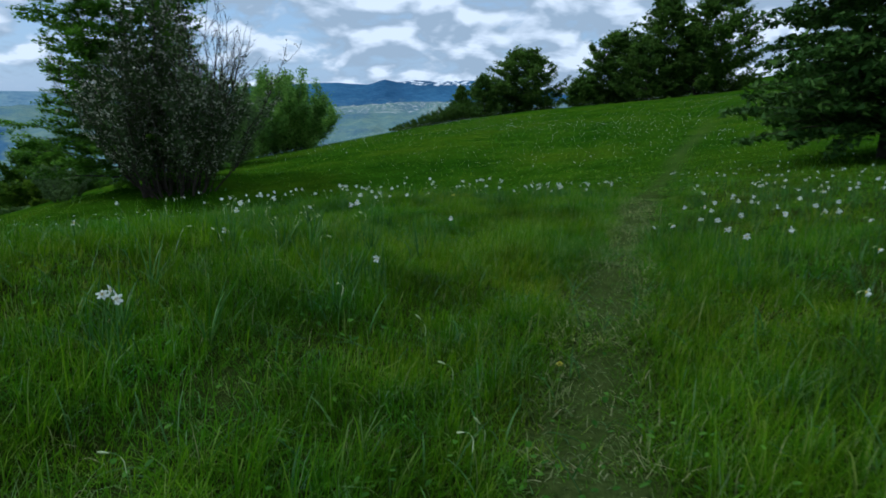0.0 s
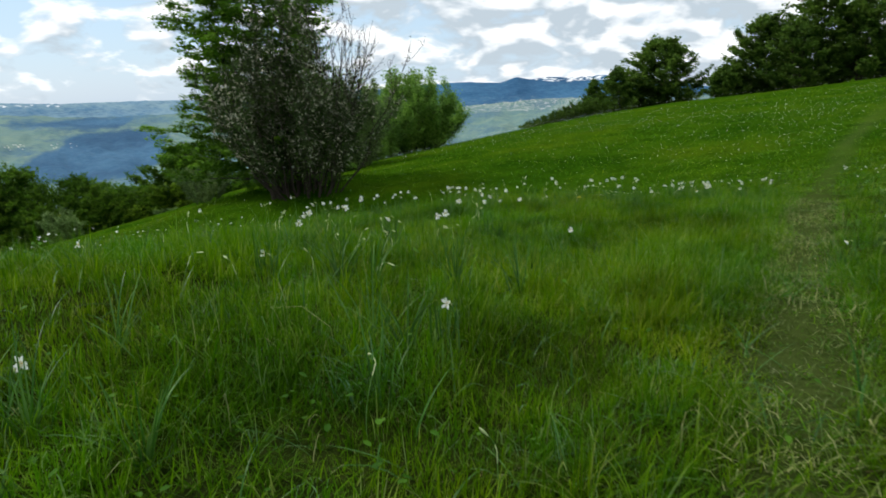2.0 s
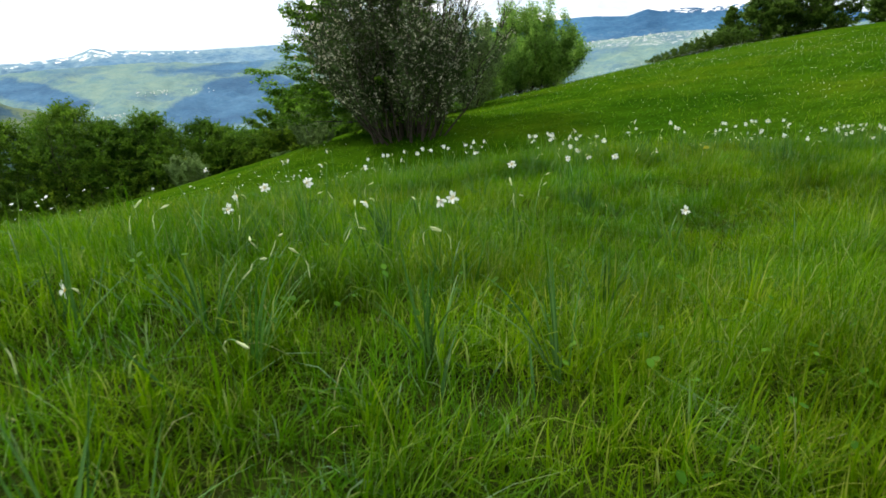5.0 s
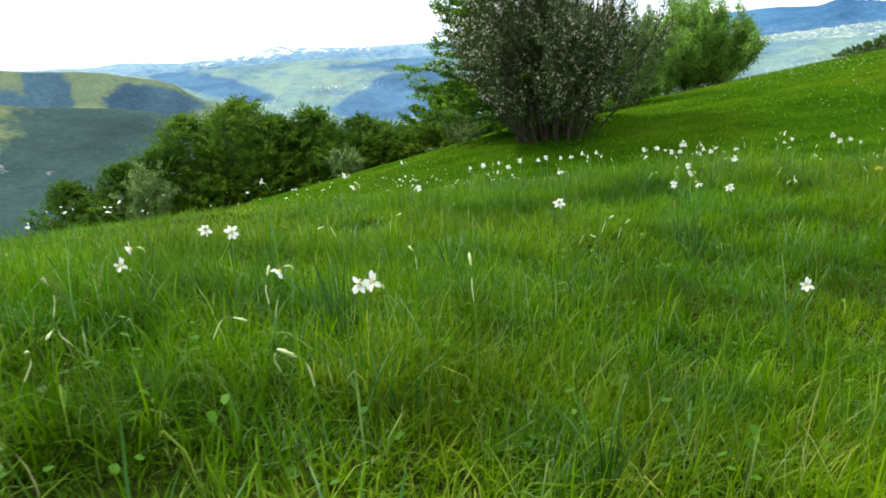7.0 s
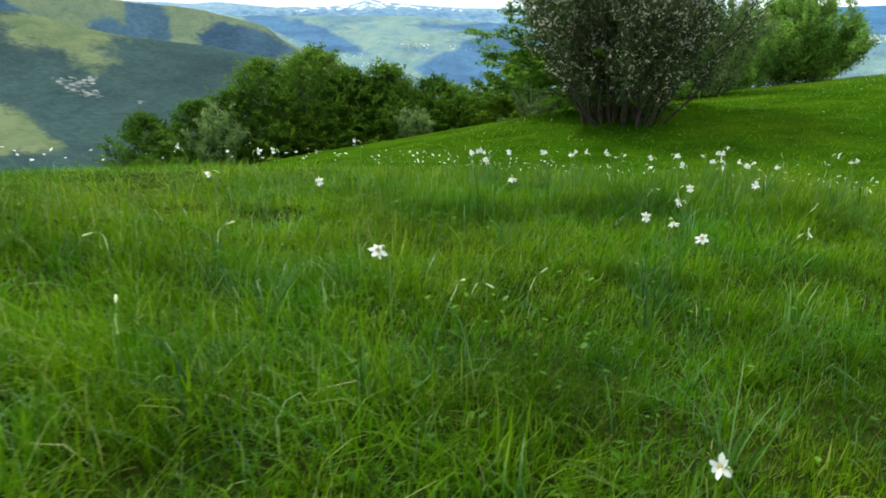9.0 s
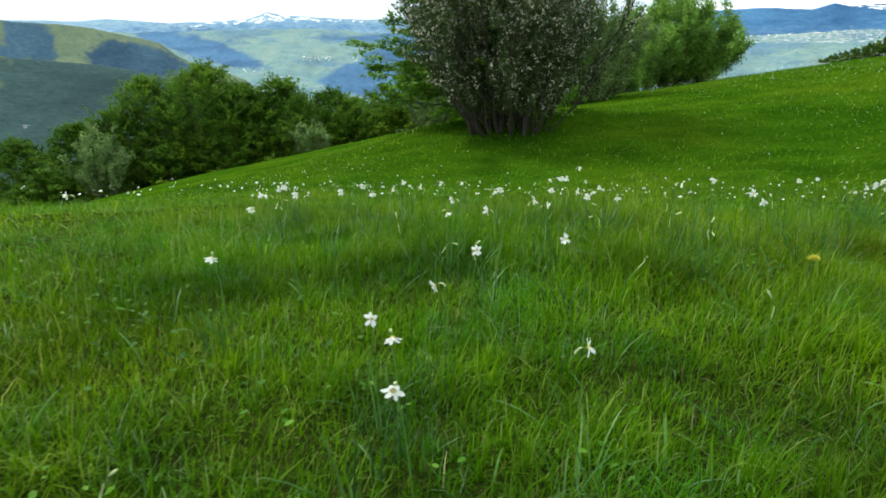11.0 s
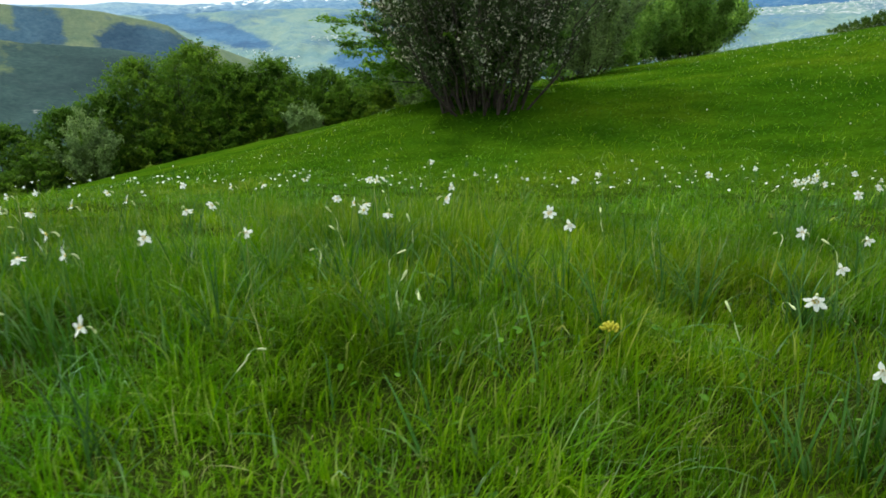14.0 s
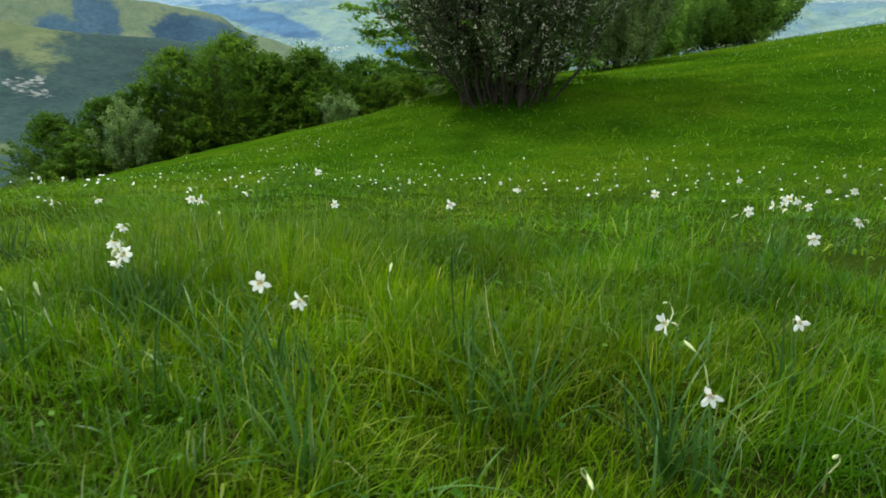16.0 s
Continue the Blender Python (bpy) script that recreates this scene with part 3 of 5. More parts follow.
def grass(name, x, y, length, width, segs, mat, label, spread=0.35, droop=0.45, head=None, size=None):
    n = len(x)
    tr = trodden(x, y)
    wind = 2.2 + 2.4 * (fbm(x * 0.8, y * 0.8, 2, 6) - 0.5)
    heading = np.where(tr > 0.3, rng.uniform(0, 2 * np.pi, n), wind + rng.normal(0, 1.6, n)) if head is None else head + rng.normal(0, 0.5, n)
    lean = np.clip(rng.normal(droop, spread + 0.1, n), -0.4, 1.35) + 0.6 * tr
    curl = rng.uniform(0.3, 2.3, n) * np.clip(tuft(x, y), 0.6, 1.1)
    ln = length * tuft(x, y) * rng.uniform(0.5, 1.25, n) * (1 - 0.55 * tr) * (1 if size is None else size)
    v, f = blades(x, y, ln, width * rng.uniform(0.5, 1.4, n), heading, lean, curl, segs)
    return tagged(new(name, raw_mesh(name, v, f, mat, True)), label, "grass", kind="stuff")


def tussocks(x0, x1, y0, y1, per_m2, each, keep=None):
    """Blades in fans: roots round a shared foot, each leaning outwards; also the fan's own size."""
    cx, cy = scatter(x0, x1, y0, y1, per_m2, keep)
    m = len(cx)
    count = np.maximum(3, rng.poisson(each, m))
    k = np.repeat(np.arange(m), count)
    a = rng.uniform(0, 2 * np.pi, len(k))
    d = np.abs(rng.normal(0, 0.022, len(k)))
    size = rng.uniform(0.65, 1.35, m)[k]
    wind = 2.2 + 2.4 * (fbm(cx * 0.8, cy * 0.8, 2, 6) - 0.5)
    hx, hy = np.sin(a) + 0.8 * np.sin(wind)[k], np.cos(a) + 0.8 * np.cos(wind)[k]
    return cx[k] + d * np.sin(a), cy[k] + d * np.cos(a), np.arctan2(hx, hy), size


INNER = (-4.6, 3.2, 0.7, 14.6)


def margin(x, y, box=INNER, w=1.3):
    """1 well inside a plot, 0 outside it, with an uneven edge."""
    d = np.minimum(np.minimum(x - box[0], box[1] - x), np.minimum(y - box[2], box[3] - y))
    return np.clip(d / w + 1.2 * (fbm(x * 1.1, y * 1.1, 3, 61) - 0.5), 0, 1)


CORE = (-2.8, 2.2, 0.7, 14.6)
worn = lambda x, y: np.clip(1.0 - 0.75 * trodden(x, y), 0.25, 1)
x, y, h, s = tussocks(*CORE, 185, 10, lambda x, y: worn(x, y) * np.maximum(margin(x, y, CORE, 0.7), 0.35) * np.clip(1.25 * tuft(x, y) - 0.1, 0.25, 1))
grass("meadow_grass", x, y, 0.20, 0.0054, 3, M_GRASS, "lush green meadow grass in tufts bent by the wind", 0.26, 0.30, h, s)
x, y = scatter(*CORE, 4700, worn)
grass("meadow_grass", x, y, 0.14, 0.0056, 1, M_GRASS, "dense low meadow grass below the taller blades", 0.25, 0.28)
x, y, h, s = tussocks(-5.6, 4.4, 0.7, 15.2, 105, 7, lambda x, y: worn(x, y) * ((x < -2.6) | (x > 2.0)) * margin(x, y, (-5.6, 4.4, 0.2, 15.2), 1.6))
grass("meadow_grass", x, y, 0.20, 0.0064, 2, M_GRASS, "lush green meadow grass in tufts bent by the wind", 0.25, 0.5, h, s)
x, y = scatter(-5.6, 4.4, 0.7, 15.2, 1700, lambda x, y: worn(x, y) * ((x < -2.6) | (x > 2.0)) * margin(x, y, (-5.6, 4.4, 0.2, 15.2), 1.6))
grass("meadow_grass", x, y, 0.15, 0.0066, 1, M_GRASS, "lush green meadow grass bent by the wind")
x, y = scatter(-15, 12, 0.5, 27, 310, lambda x, y: (1 - 0.85 * margin(x, y, (-5.6, 4.4, 0.2, 15.2), 1.6)) * np.clip(1.25 - np.hypot(x, y - 6) * 0.04, 0.15, 1) * margin(x, y, (-15, 12, -2, 27), 4))
grass("meadow_grass", x, y, 0.17, 0.010, 2, M_GRASS, "lush green meadow grass bent by the wind", 0.35, 0.65)
x, y = scatter(-24, 36, 13, 76, 34, lambda x, y: np.clip(1.2 - np.hypot(x, y) * 0.013, 0.12, 1) * margin(x, y, (-24, 36, 13, 76), 6))
grass("meadow_grass", x, y, 0.21, 0.020, 2, M_GRASS, "short green grass on the hill slope", 0.35, 0.7)
x, y = scatter(*INNER, 150, lambda x, y: np.clip(0.45 + 1.2 * trodden(x, y), 0, 1))
grass("dry_grass", x, y, 0.20, 0.0045, 3, M_STRAW, "pale dry grass blades among the green", 0.6)
x, y = scatter(-0.2, 3.6, 0.8, 12, 5200, lambda x, y: np.clip(trodden(x, y) * 1.5 - 0.25, 0, 1))
grass("dry_grass", x, y, 0.16, 0.0058, 2, M_STRAW, "flattened straw on the trodden footpath", 0.5, 1.0)

x, y = scatter(*CORE, 640, lambda x, y: np.clip(1.5 - 1.3 * tuft(x, y), 0.05, 1))
grass("dead_grass", x, y, 0.14, 0.0036, 2, M_THATCH, "brown dead grass matted low between the tufts", 0.3, 1.15)

x, y = scatter(-0.2, 3.0, 0.8, 9, 2600, lambda x, y: np.clip(trodden(x, y) * 1.4 - 0.2, 0, 1))
grass("dead_grass", x, y, 0.15, 0.0055, 2, M_THATCH, "brown dead grass trodden flat on the footpath", 0.2, 1.3)

# broad herb leaves low in the turf
x, y = scatter(-4.2, 2.8, 0.8, 14, 75, lambda x, y: np.clip(2.2 * fbm(x * 0.9, y * 0.9, 3, 44) - 0.75, 0, 1))
n = len(x)
hz = ground_z(x, y) + rng.uniform(0.04, 0.13, n)
hs = rng.uniform(0.006, 0.012, n)
ha, ht = rng.uniform(0, 2 * np.pi, n), rng.uniform(-0.6, 0.6, n)
ring = []
for k in range(6):
    c, s = math.cos(k * math.pi / 3), math.sin(k * math.pi / 3)
    lx, ly = hs * c * 1.35, hs * s
    ring.append(np.stack([x + lx * np.cos(ha) - ly * np.sin(ha), y + lx * np.sin(ha) + ly * np.cos(ha), hz + lx * ht + 0.25 * np.abs(ly)], 1))
hv = np.stack(ring, 1).reshape(-1, 3)
hf = (np.arange(n) * 6)[:, None, None] + np.array([(0, 1, 2), (0, 2, 3), (0, 3, 4), (0, 4, 5)])[None]
tagged(new("herb_leaves", raw_mesh("herb_leaves", hv, hf.reshape(-1, 3), M_HERB, True)), "small rounded herb leaves low among the grass", "herbs", kind="stuff")

# ---------------------------------------------------------------- trees


def tube(path, radii, sides=7):
    """A tapered tube along a path of points: vertices and triangles."""
    p = np.asarray(path, float)
    d = np.gradient(p, axis=0)
    d /= np.linalg.norm(d, axis=1)[:, None] + 1e-9
    ref = np.where(np.abs(d[:, 2:3]) > 0.9, [[1.0, 0, 0]], [[0, 0, 1.0]])
    u = np.cross(d, ref)
    u /= np.linalg.norm(u, axis=1)[:, None] + 1e-9
    w = np.cross(d, u)
    a = np.arange(sides) * 2 * np.pi / sides
    r = np.asarray(radii, float)[:, None, None]
    v = p[:, None] + r * (np.cos(a)[None, :, None] * u[:, None] + np.sin(a)[None, :, None] * w[:, None])
    f = []
    for i in range(len(p) - 1):
        for j in range(sides):
            a0, a1 = i * sides + j, i * sides + (j + 1) % sides
            f += [(a0, a1, a1 + sides), (a0, a1 + sides, a0 + sides)]
    return v.reshape(-1, 3), np.array(f)


def joined(pieces):
    vs, fs, o = [], [], 0
    for v, f in pieces:
        vs.append(v)
        fs.append(f + o)
        o += len(v)
    return np.concatenate(vs), np.concatenate(fs)


def curve_to(p, d, length, rise, r, steps=5, wander=0.12):
    """A limb that starts at p along d and bends by rise."""
    pts, p, d = [p], np.array(p, float), np.array(d, float)
    for _ in range(steps):
        d = d + np.array([0, 0, rise / steps]) + r.normal(0, wander, 3)
        d /= np.linalg.norm(d)
        p = p + d * length / steps
        pts.append(p)
    return np.array(pts), d


def leaf_tris(c, nrm, size, r, long=1.5):
    """One small pointed leaf at each point of c, lying square to nrm."""
    n = len(c)
    nrm = nrm / (np.linalg.norm(nrm, axis=1)[:, None] + 1e-9)
    a = np.cross(nrm, r.normal(0, 1, (n, 3)))
    a /= np.linalg.norm(a, axis=1)[:, None] + 1e-9
    b = np.cross(nrm, a)
    s = (size * r.uniform(0.6, 1.4, n))[:, None]
    v = np.stack([c - a * s * long * 0.5, c + a * s * long * 0.3 + b * s * 0.55, c + a * s * long * 0.5 - b * s * 0.5], 1).reshape(-1, 3)
    return v, np.arange(3 * n).reshape(-1, 3)


def unit(v):
    return v / (np.linalg.norm(v) + 1e-9)


def along_twigs(twigs, count, spread, r, weight=None):
    """Points gathered along straight twigs (start, direction times length), more on the long ones."""
    p, d = np.array([t[0] for t in twigs]), np.array([t[1] for t in twigs])
    w = np.linalg.norm(d, axis=1) * (1 if weight is None else weight(p + 0.5 * d))
    k = r.choice(len(p), count, p=w / w.sum())
    c = p[k] + d[k] * r.uniform(0.1, 1.08, count)[:, None] + r.normal(0, spread, (count, 3))
    return c, k


def planted(name, at, label, category, group, height, top):
    root = new(name)
    root.location = (at[0], at[1], float(ground_z(at[0], at[1])))
    tagged(root, label, category, group)
    return root, height if top is None else max(0.5, top - root.location.z)


def fan_bush(name, at, label, category, seed, stems, height, width, leaf_mat, bark_mat, leaves, leaf_size, foot=0.6, bare=0.2, radius=0.035,
             shoots=9, group="", dome=0.4, blossom=0, dense=None, clump=0.9, top=None, reach=0.2, lean=0.0, ragged=0.16):
    """A bush of many stems that spread like a fan from one foot, with steep shoots along them and leaves along the shoots."""
    r = np.random.default_rng(seed)
    root, height = planted(name, at, label, category, group, height, top)
    twigs = []
    for s in range(stems):
        a = s * 2.399 + r.uniform(0, 0.6)
        k = math.sqrt((s + 0.5) / stems)
        base = np.array([math.cos(a) * foot * k, math.sin(a) * foot * k, -0.12])
        out = 0.5 * width * k ** 0.9 * r.uniform(0.96 - 1.5 * ragged, 1.04)
        tip = np.array([math.cos(a) * out, math.sin(a) * out, height * (1 - dome * k ** 2.2) * (1 + lean * k * math.cos(a - 0.4)) * r.uniform(1.0 - ragged, 1.03)])
        t = np.linspace(0, 1, 9)[:, None]
        path = base + (tip - base) * np.concatenate([t ** 0.92, t ** 0.92, t ** 1.12], 1) + r.normal(0, 0.012 * height, (9, 3)) * np.sin(np.pi * t) * [1, 1, 0.3]
        rad = radius * r.uniform(0.7, 1.25) * (1 - 0.88 * t[:, 0])
        bits = [tube(path, rad, 6)]
        for b in range(shoots):
            q = bare + (0.98 - bare) * (b + r.uniform(0, 1)) / shoots
            i = min(int(q * 8), 7)
            p0 = path[i] + (path[i + 1] - path[i]) * (q * 8 - i)
            d = unit(unit(path[i + 1] - path[i]) * 0.8 + np.array([*r.normal(0, 0.5, 2), 0.35]) + 0.25 * k * np.array([math.cos(a), math.sin(a), 0]))
            ln = height * reach * r.uniform(0.5, 1.25) * (1.2 - 0.5 * q)
            limb, dd = curve_to(p0, d, ln, 0.35, r, 3, 0.07)
            bits.append(tube(limb, np.linspace(max(0.012, rad[i] * 0.5), 0.008, 4), 3))
            for i1 in range(3):
                twigs.append((limb[i1], limb[i1 + 1] - limb[i1]))
            for _ in range(3):
                u = r.uniform(0.2, 1) * 2.99
                m = int(u)
                p1 = limb[m] + (limb[m + 1] - limb[m]) * (u - m)
                d1 = unit(dd + r.normal(0, 0.45, 3) + [0, 0, 0.15]) * ln * r.uniform(0.25, 0.55)
                bits.append(tube([p1, p1 + d1 * 0.5, p1 + d1 + [0, 0, 0.03 * ln]], [0.010, 0.008, 0.006], 3))
                twigs.append((p1, d1))
        v, f = joined(bits)
        part("stem", raw_mesh("stem", v, f, bark_mat, True), root)
    c, _ = along_twigs(twigs, leaves, leaf_size * clump, r, dense)
    c = c[c[:, 2] > 0.08]
    v, f = leaf_tris(c, r.normal(0, 1, (len(c), 3)) + [0, 0, 0.7], leaf_size, r)
    part("crown", raw_mesh("crown", v, f, leaf_mat), root)
    if blossom:
        c, _ = along_twigs(twigs, blossom // 4, leaf_size * 0.8, r, lambda p: np.ones(len(p)) if dense is None else np.sqrt(dense(p)))
        c = np.repeat(c, 4, 0) + r.normal(0, leaf_size * 0.55, (4 * (blossom // 4), 3))
        c = c[c[:, 2] > 0.9]
        v, f = leaf_tris(c, r.normal(0, 1, (len(c), 3)) + [0, 0, 0.6], leaf_size * 0.85, r)
        part("blossom", raw_mesh("blossom", v, f, M_BLOSSOM), root, "pale grey-white blossom and young leaves")
    return root


ROUND = ((0, 0.55), (0.12, 0.85), (0.35, 1.0), (0.6, 0.92), (0.8, 0.66), (0.93, 0.36), (1, 0.08))
BROAD = ((0, 0.70), (0.1, 0.95), (0.3, 1.0), (0.5, 0.85), (0.7, 0.62), (0.88, 0.34), (1, 0.06))
TALL = ((0, 0.9), (0.15, 1.0), (0.3, 0.92), (0.42, 0.74), (0.55, 0.95), (0.75, 0.8), (0.9, 0.5), (1, 0.1))


def layered(name, at, label, category, seed, height, width, leaf_mat, bark_mat, leaves, leaf_size, limbs=80, rise=0.5, crown=ROUND, stems=1, low=0.06,
            foot=0.3, group="", top=None, radius=0.14, twigs=11, flat=0.45, uneven=0.22):
    """A broadleaf tree: limbs reach from the trunk to an uneven crown, and carry flat sprays of twigs with leaves on both sides."""
    r = np.random.default_rng(seed)
    root, height = planted(name, at, label, category, group, height, top)
    qs, rs = zip(*crown)
    trunks = []
    for s in range(stems):
        a = s * 2.399 + r.uniform(0, 0.5)
        k = 0.0 if stems == 1 else math.sqrt((s + 0.5) / stems)
        t = np.linspace(0, 1, 9)[:, None]
        end = np.array([math.cos(a) * 0.2 * width * k, math.sin(a) * 0.2 * width * k, height * (0.97 - 0.15 * k)])
        path = np.array([math.cos(a) * foot * k, math.sin(a) * foot * k, -0.2]) * (1 - t) + end * t + r.normal(0, 0.012 * height, (9, 3)) * np.sin(np.pi * t) * [1, 1, 0]
        trunks.append([path, [tube(path, radius * r.uniform(0.8, 1.2) * (1 - 0.9 * t[:, 0]), 8)]])
    sprays, normals = [], []
    lobe = r.uniform(0, 2 * np.pi, 4)
    for b in range(limbs):
        q = (b + r.uniform(0, 1)) / limbs
        th = b * 2.399 + r.normal(0, 0.25)
        bulge = 1 + 0.14 * math.sin(2 * th + lobe[0] + 5 * q) + 0.10 * math.sin(3 * th + lobe[1] - 7 * q)
        reach = 0.5 * width * np.interp(q, qs, rs) * bulge * r.uniform(1 - 1.6 * uneven, 1 + 0.5 * uneven)
        ze = height * (low + (1 - low) * q)
        path, bits = trunks[int(r.integers(0, stems))]
        zs = min(max(0.03 * height, ze - rise * reach * r.uniform(0.7, 1.2)), 0.95 * height)
        p0 = np.array([np.interp(zs, path[:, 2], path[:, i]) for i in range(3)])
        p1 = np.array([math.cos(th) * reach, math.sin(th) * reach, ze])
        t = np.linspace(0, 1, 7)[:, None]
        limb = p0 + (p1 - p0) * np.concatenate([t, t, t ** 1.2], 1) + r.normal(0, 0.02 * reach, (7, 3)) * np.sin(np.pi * t)
        bits.append(tube(limb[::2], np.linspace(0.008 + 0.22 * radius * (1 - q), 0.006, 4), 3))
        for w in range(twigs):
            u = r.uniform(0.22, 1.0) ** 0.8
            m = min(int(u * 6), 5)
            p = limb[m] + (limb[m + 1] - limb[m]) * (u * 6 - m)
            tan = unit(limb[m + 1] - limb[m])
            nrm = unit(np.array([0, 0, 1.0]) - 0.7 * tan * tan[2] + r.normal(0, 0.22, 3))
            side = unit(np.cross(tan, nrm)) * (1 if w % 2 else -1)
            d = unit(tan * r.uniform(0.6, 1.1) + side * r.uniform(0.35, 1.0) + nrm * r.normal(0.05, 0.12)) * (0.12 * width * (1.25 - 0.7 * u) * r.uniform(0.5, 1.2) + 0.15)
            sprays.append((p, d))
            normals.append(nrm)
    for path, bits in trunks:
        v, f = joined(bits)
        part("trunk" if stems == 1 else "stem", raw_mesh("trunk", v, f, bark_mat, True), root)
    c, k = along_twigs(sprays, leaves, leaf_size * 0.75, r)
    nrm = np.array(normals)[k]
    c = c - nrm * ((c - np.array([s[0] for s in sprays])[k]) * nrm).sum(1)[:, None] * 0.35
    ok = c[:, 2] > 0.1
    c, nrm = c[ok], nrm[ok]
    v, f = leaf_tris(c, nrm + r.normal(0, flat, (len(c), 3)), leaf_size, r)
    part("crown", raw_mesh("crown", v, f, leaf_mat), root)
    return root


def conifer(name, at, label, seed, height, width, mat, sprays=260):
    """A spruce or fir: a straight trunk and drooping boughs with flat sprays of needles."""
    r = np.random.default_rng(seed)
    root = new(name)
    root.location = (at[0], at[1], float(ground_z(at[0], at[1])))
    tagged(root, label, "tree")
    z = np.linspace(-0.2, height, 10)
    v, f = tube(np.stack([0.05 * np.sin(z), 0.05 * np.cos(z * 1.3), z], 1), np.linspace(0.22, 0.02, 10), 9)
    part("trunk", raw_mesh("trunk", v, f, M_BARK_DARK, True), root)
    bits, cs = [], []
    for b in range(sprays):
        q = (b + r.uniform()) / sprays
        zz = 0.7 + (height - 0.9) * q ** 1.15
        ln = 0.5 * width * (1 - zz / height) ** 0.8 * r.uniform(0.65, 1.12) + 0.15
        th = b * 2.4 + r.normal(0, 0.2)
        d = np.array([math.cos(th), math.sin(th), 0.10])
        limb, _ = curve_to([0, 0, zz], d, ln, -0.28 + 0.3 * q, r, 6, 0.05)
        bits.append(tube(limb, np.linspace(0.03 * (1 - q) + 0.006, 0.004, len(limb)), 4))
        m = int(80 + 170 * ln / (0.5 * width))
        u = r.uniform(0.12, 1, m) ** 0.8
        k = np.minimum((u * 6).astype(int), 5)
        c = limb[k] + (limb[k + 1] - limb[k]) * (u * 6 - k)[:, None]
        side = np.array([-math.sin(th), math.cos(th), 0])
        c = c + side * (r.normal(0, 0.16, m) * ln * (1.15 - u))[:, None] + r.normal(0, 0.05, (m, 3)) - [0, 0, 0.05]
        cs.append(c)
    v, f = joined(bits)
    part("boughs", raw_mesh("boughs", v, f, M_BARK_DARK, True), root)
    c = np.concatenate(cs)
    v, f = leaf_tris(c, r.normal(0, 1, (len(c), 3)) + [0, 0, 1.2], 0.105, r, 2.2)
    part("needles", raw_mesh("needles", v, f, mat), root)
    return root


# the blossoming bush on the brow, with the beech behind it
fan_bush("bush", (-11.6, 31.8), "large many-stemmed grey bush in sparse pale blossom", "bush", 11, 56, 8.6, 10.4, M_LEAF_BUSH, M_BARK_DARK, 62000, 0.062, 1.5, 0.13, 0.045, 16,
         dome=0.30, blossom=24000, reach=0.20, clump=1.5, lean=0.26, ragged=0.42,
         dense=lambda p: np.clip(1.25 - 1.25 * np.clip((p[:, 2] - 2.6) / 2.4, 0, 1) * np.clip(0.5 + 0.42 * p[:, 0] + 0.3 * p[:, 1], 0.2, 1), 0.04, 1))
layered("beech_tree", (-14.7, 34.8), "tall green beech with spreading layered branches", "tree", 12, 13.0, 8.8, M_LEAF_BEECH, M_BARK, 115000, 0.11, 190, 0.12, TALL, 1, 0.03,
        radius=0.2, twigs=16, flat=0.35, uneven=0.2)
layered("tree", (-29.0, 53.0), "green tree below the brow beyond the bush", "tree", 23, 6, 8.6, M_LEAF_THICKET, M_BARK, 30000, 0.15, 90, 0.7, BROAD, 3, top=-2.4)
fan_bush("shrub", (-23.6, 45.0), "low grey-green willow shrub beside the bush", "shrub", 13, 12, 3.0, 4.4, M_LEAF_GREY, M_BARK, 9000, 0.075, 0.5, 0.05, 0.025, 8, dome=0.5, top=-2.9, reach=0.22)
fan_bush("willow_bush", (-14.0, 64.5), "bright green rounded willow bush with many stems", "bush", 14, 44, 7.2, 10.8, M_LEAF_WILLOW, M_BARK_DARK, 92000, 0.12, 1.7, 0.06, 0.05, 12, dome=0.58, reach=0.22, clump=1.6, ragged=0.22)
fan_bush("willow_bush", (-14.8, 47.5), "grey-green bush in the shade behind the blossoming bush", "bush", 15, 28, 6.3, 8.6, M_LEAF_GREY, M_BARK_DARK, 46000, 0.085, 1.4, 0.03, 0.04, 11, dome=0.4, reach=0.2, clump=1.4)
fan_bush("willow_bush", (-17.0, 58.0), "low green bush between two larger ones", "bush", 28, 26, 5.6, 10.0, M_LEAF_WILLOW, M_BARK_DARK, 44000, 0.11, 2.4, 0.02, 0.04, 9, dome=0.5, reach=0.2, clump=1.4)
# trees on the crest of the hill
layered("tree", (10.9, 103), "dark round-crowned beech on the hill crest", "tree", 16, 8.7, 12.2, M_LEAF_DARK, M_BARK_DARK, 26000, 0.25, 120, 0.45, ROUND, 3, 0.04, group="trees on the crest", radius=0.2)
layered("tree", (5.4, 100), "green beech leaning from a larger one on the crest", "tree", 29, 5.4, 7.0, M_LEAF_DARK, M_BARK_DARK, 8000, 0.24, 60, 0.45, BROAD, 3, 0.04, group="trees on the crest")
layered("tree", (2.2, 92), "small green tree on the hill crest", "tree", 17, 4.0, 3.6, M_LEAF_DARK, M_BARK_DARK, 6000, 0.18, 50, 0.9, BROAD, 2, 0.02, group="trees on the crest", radius=0.08)
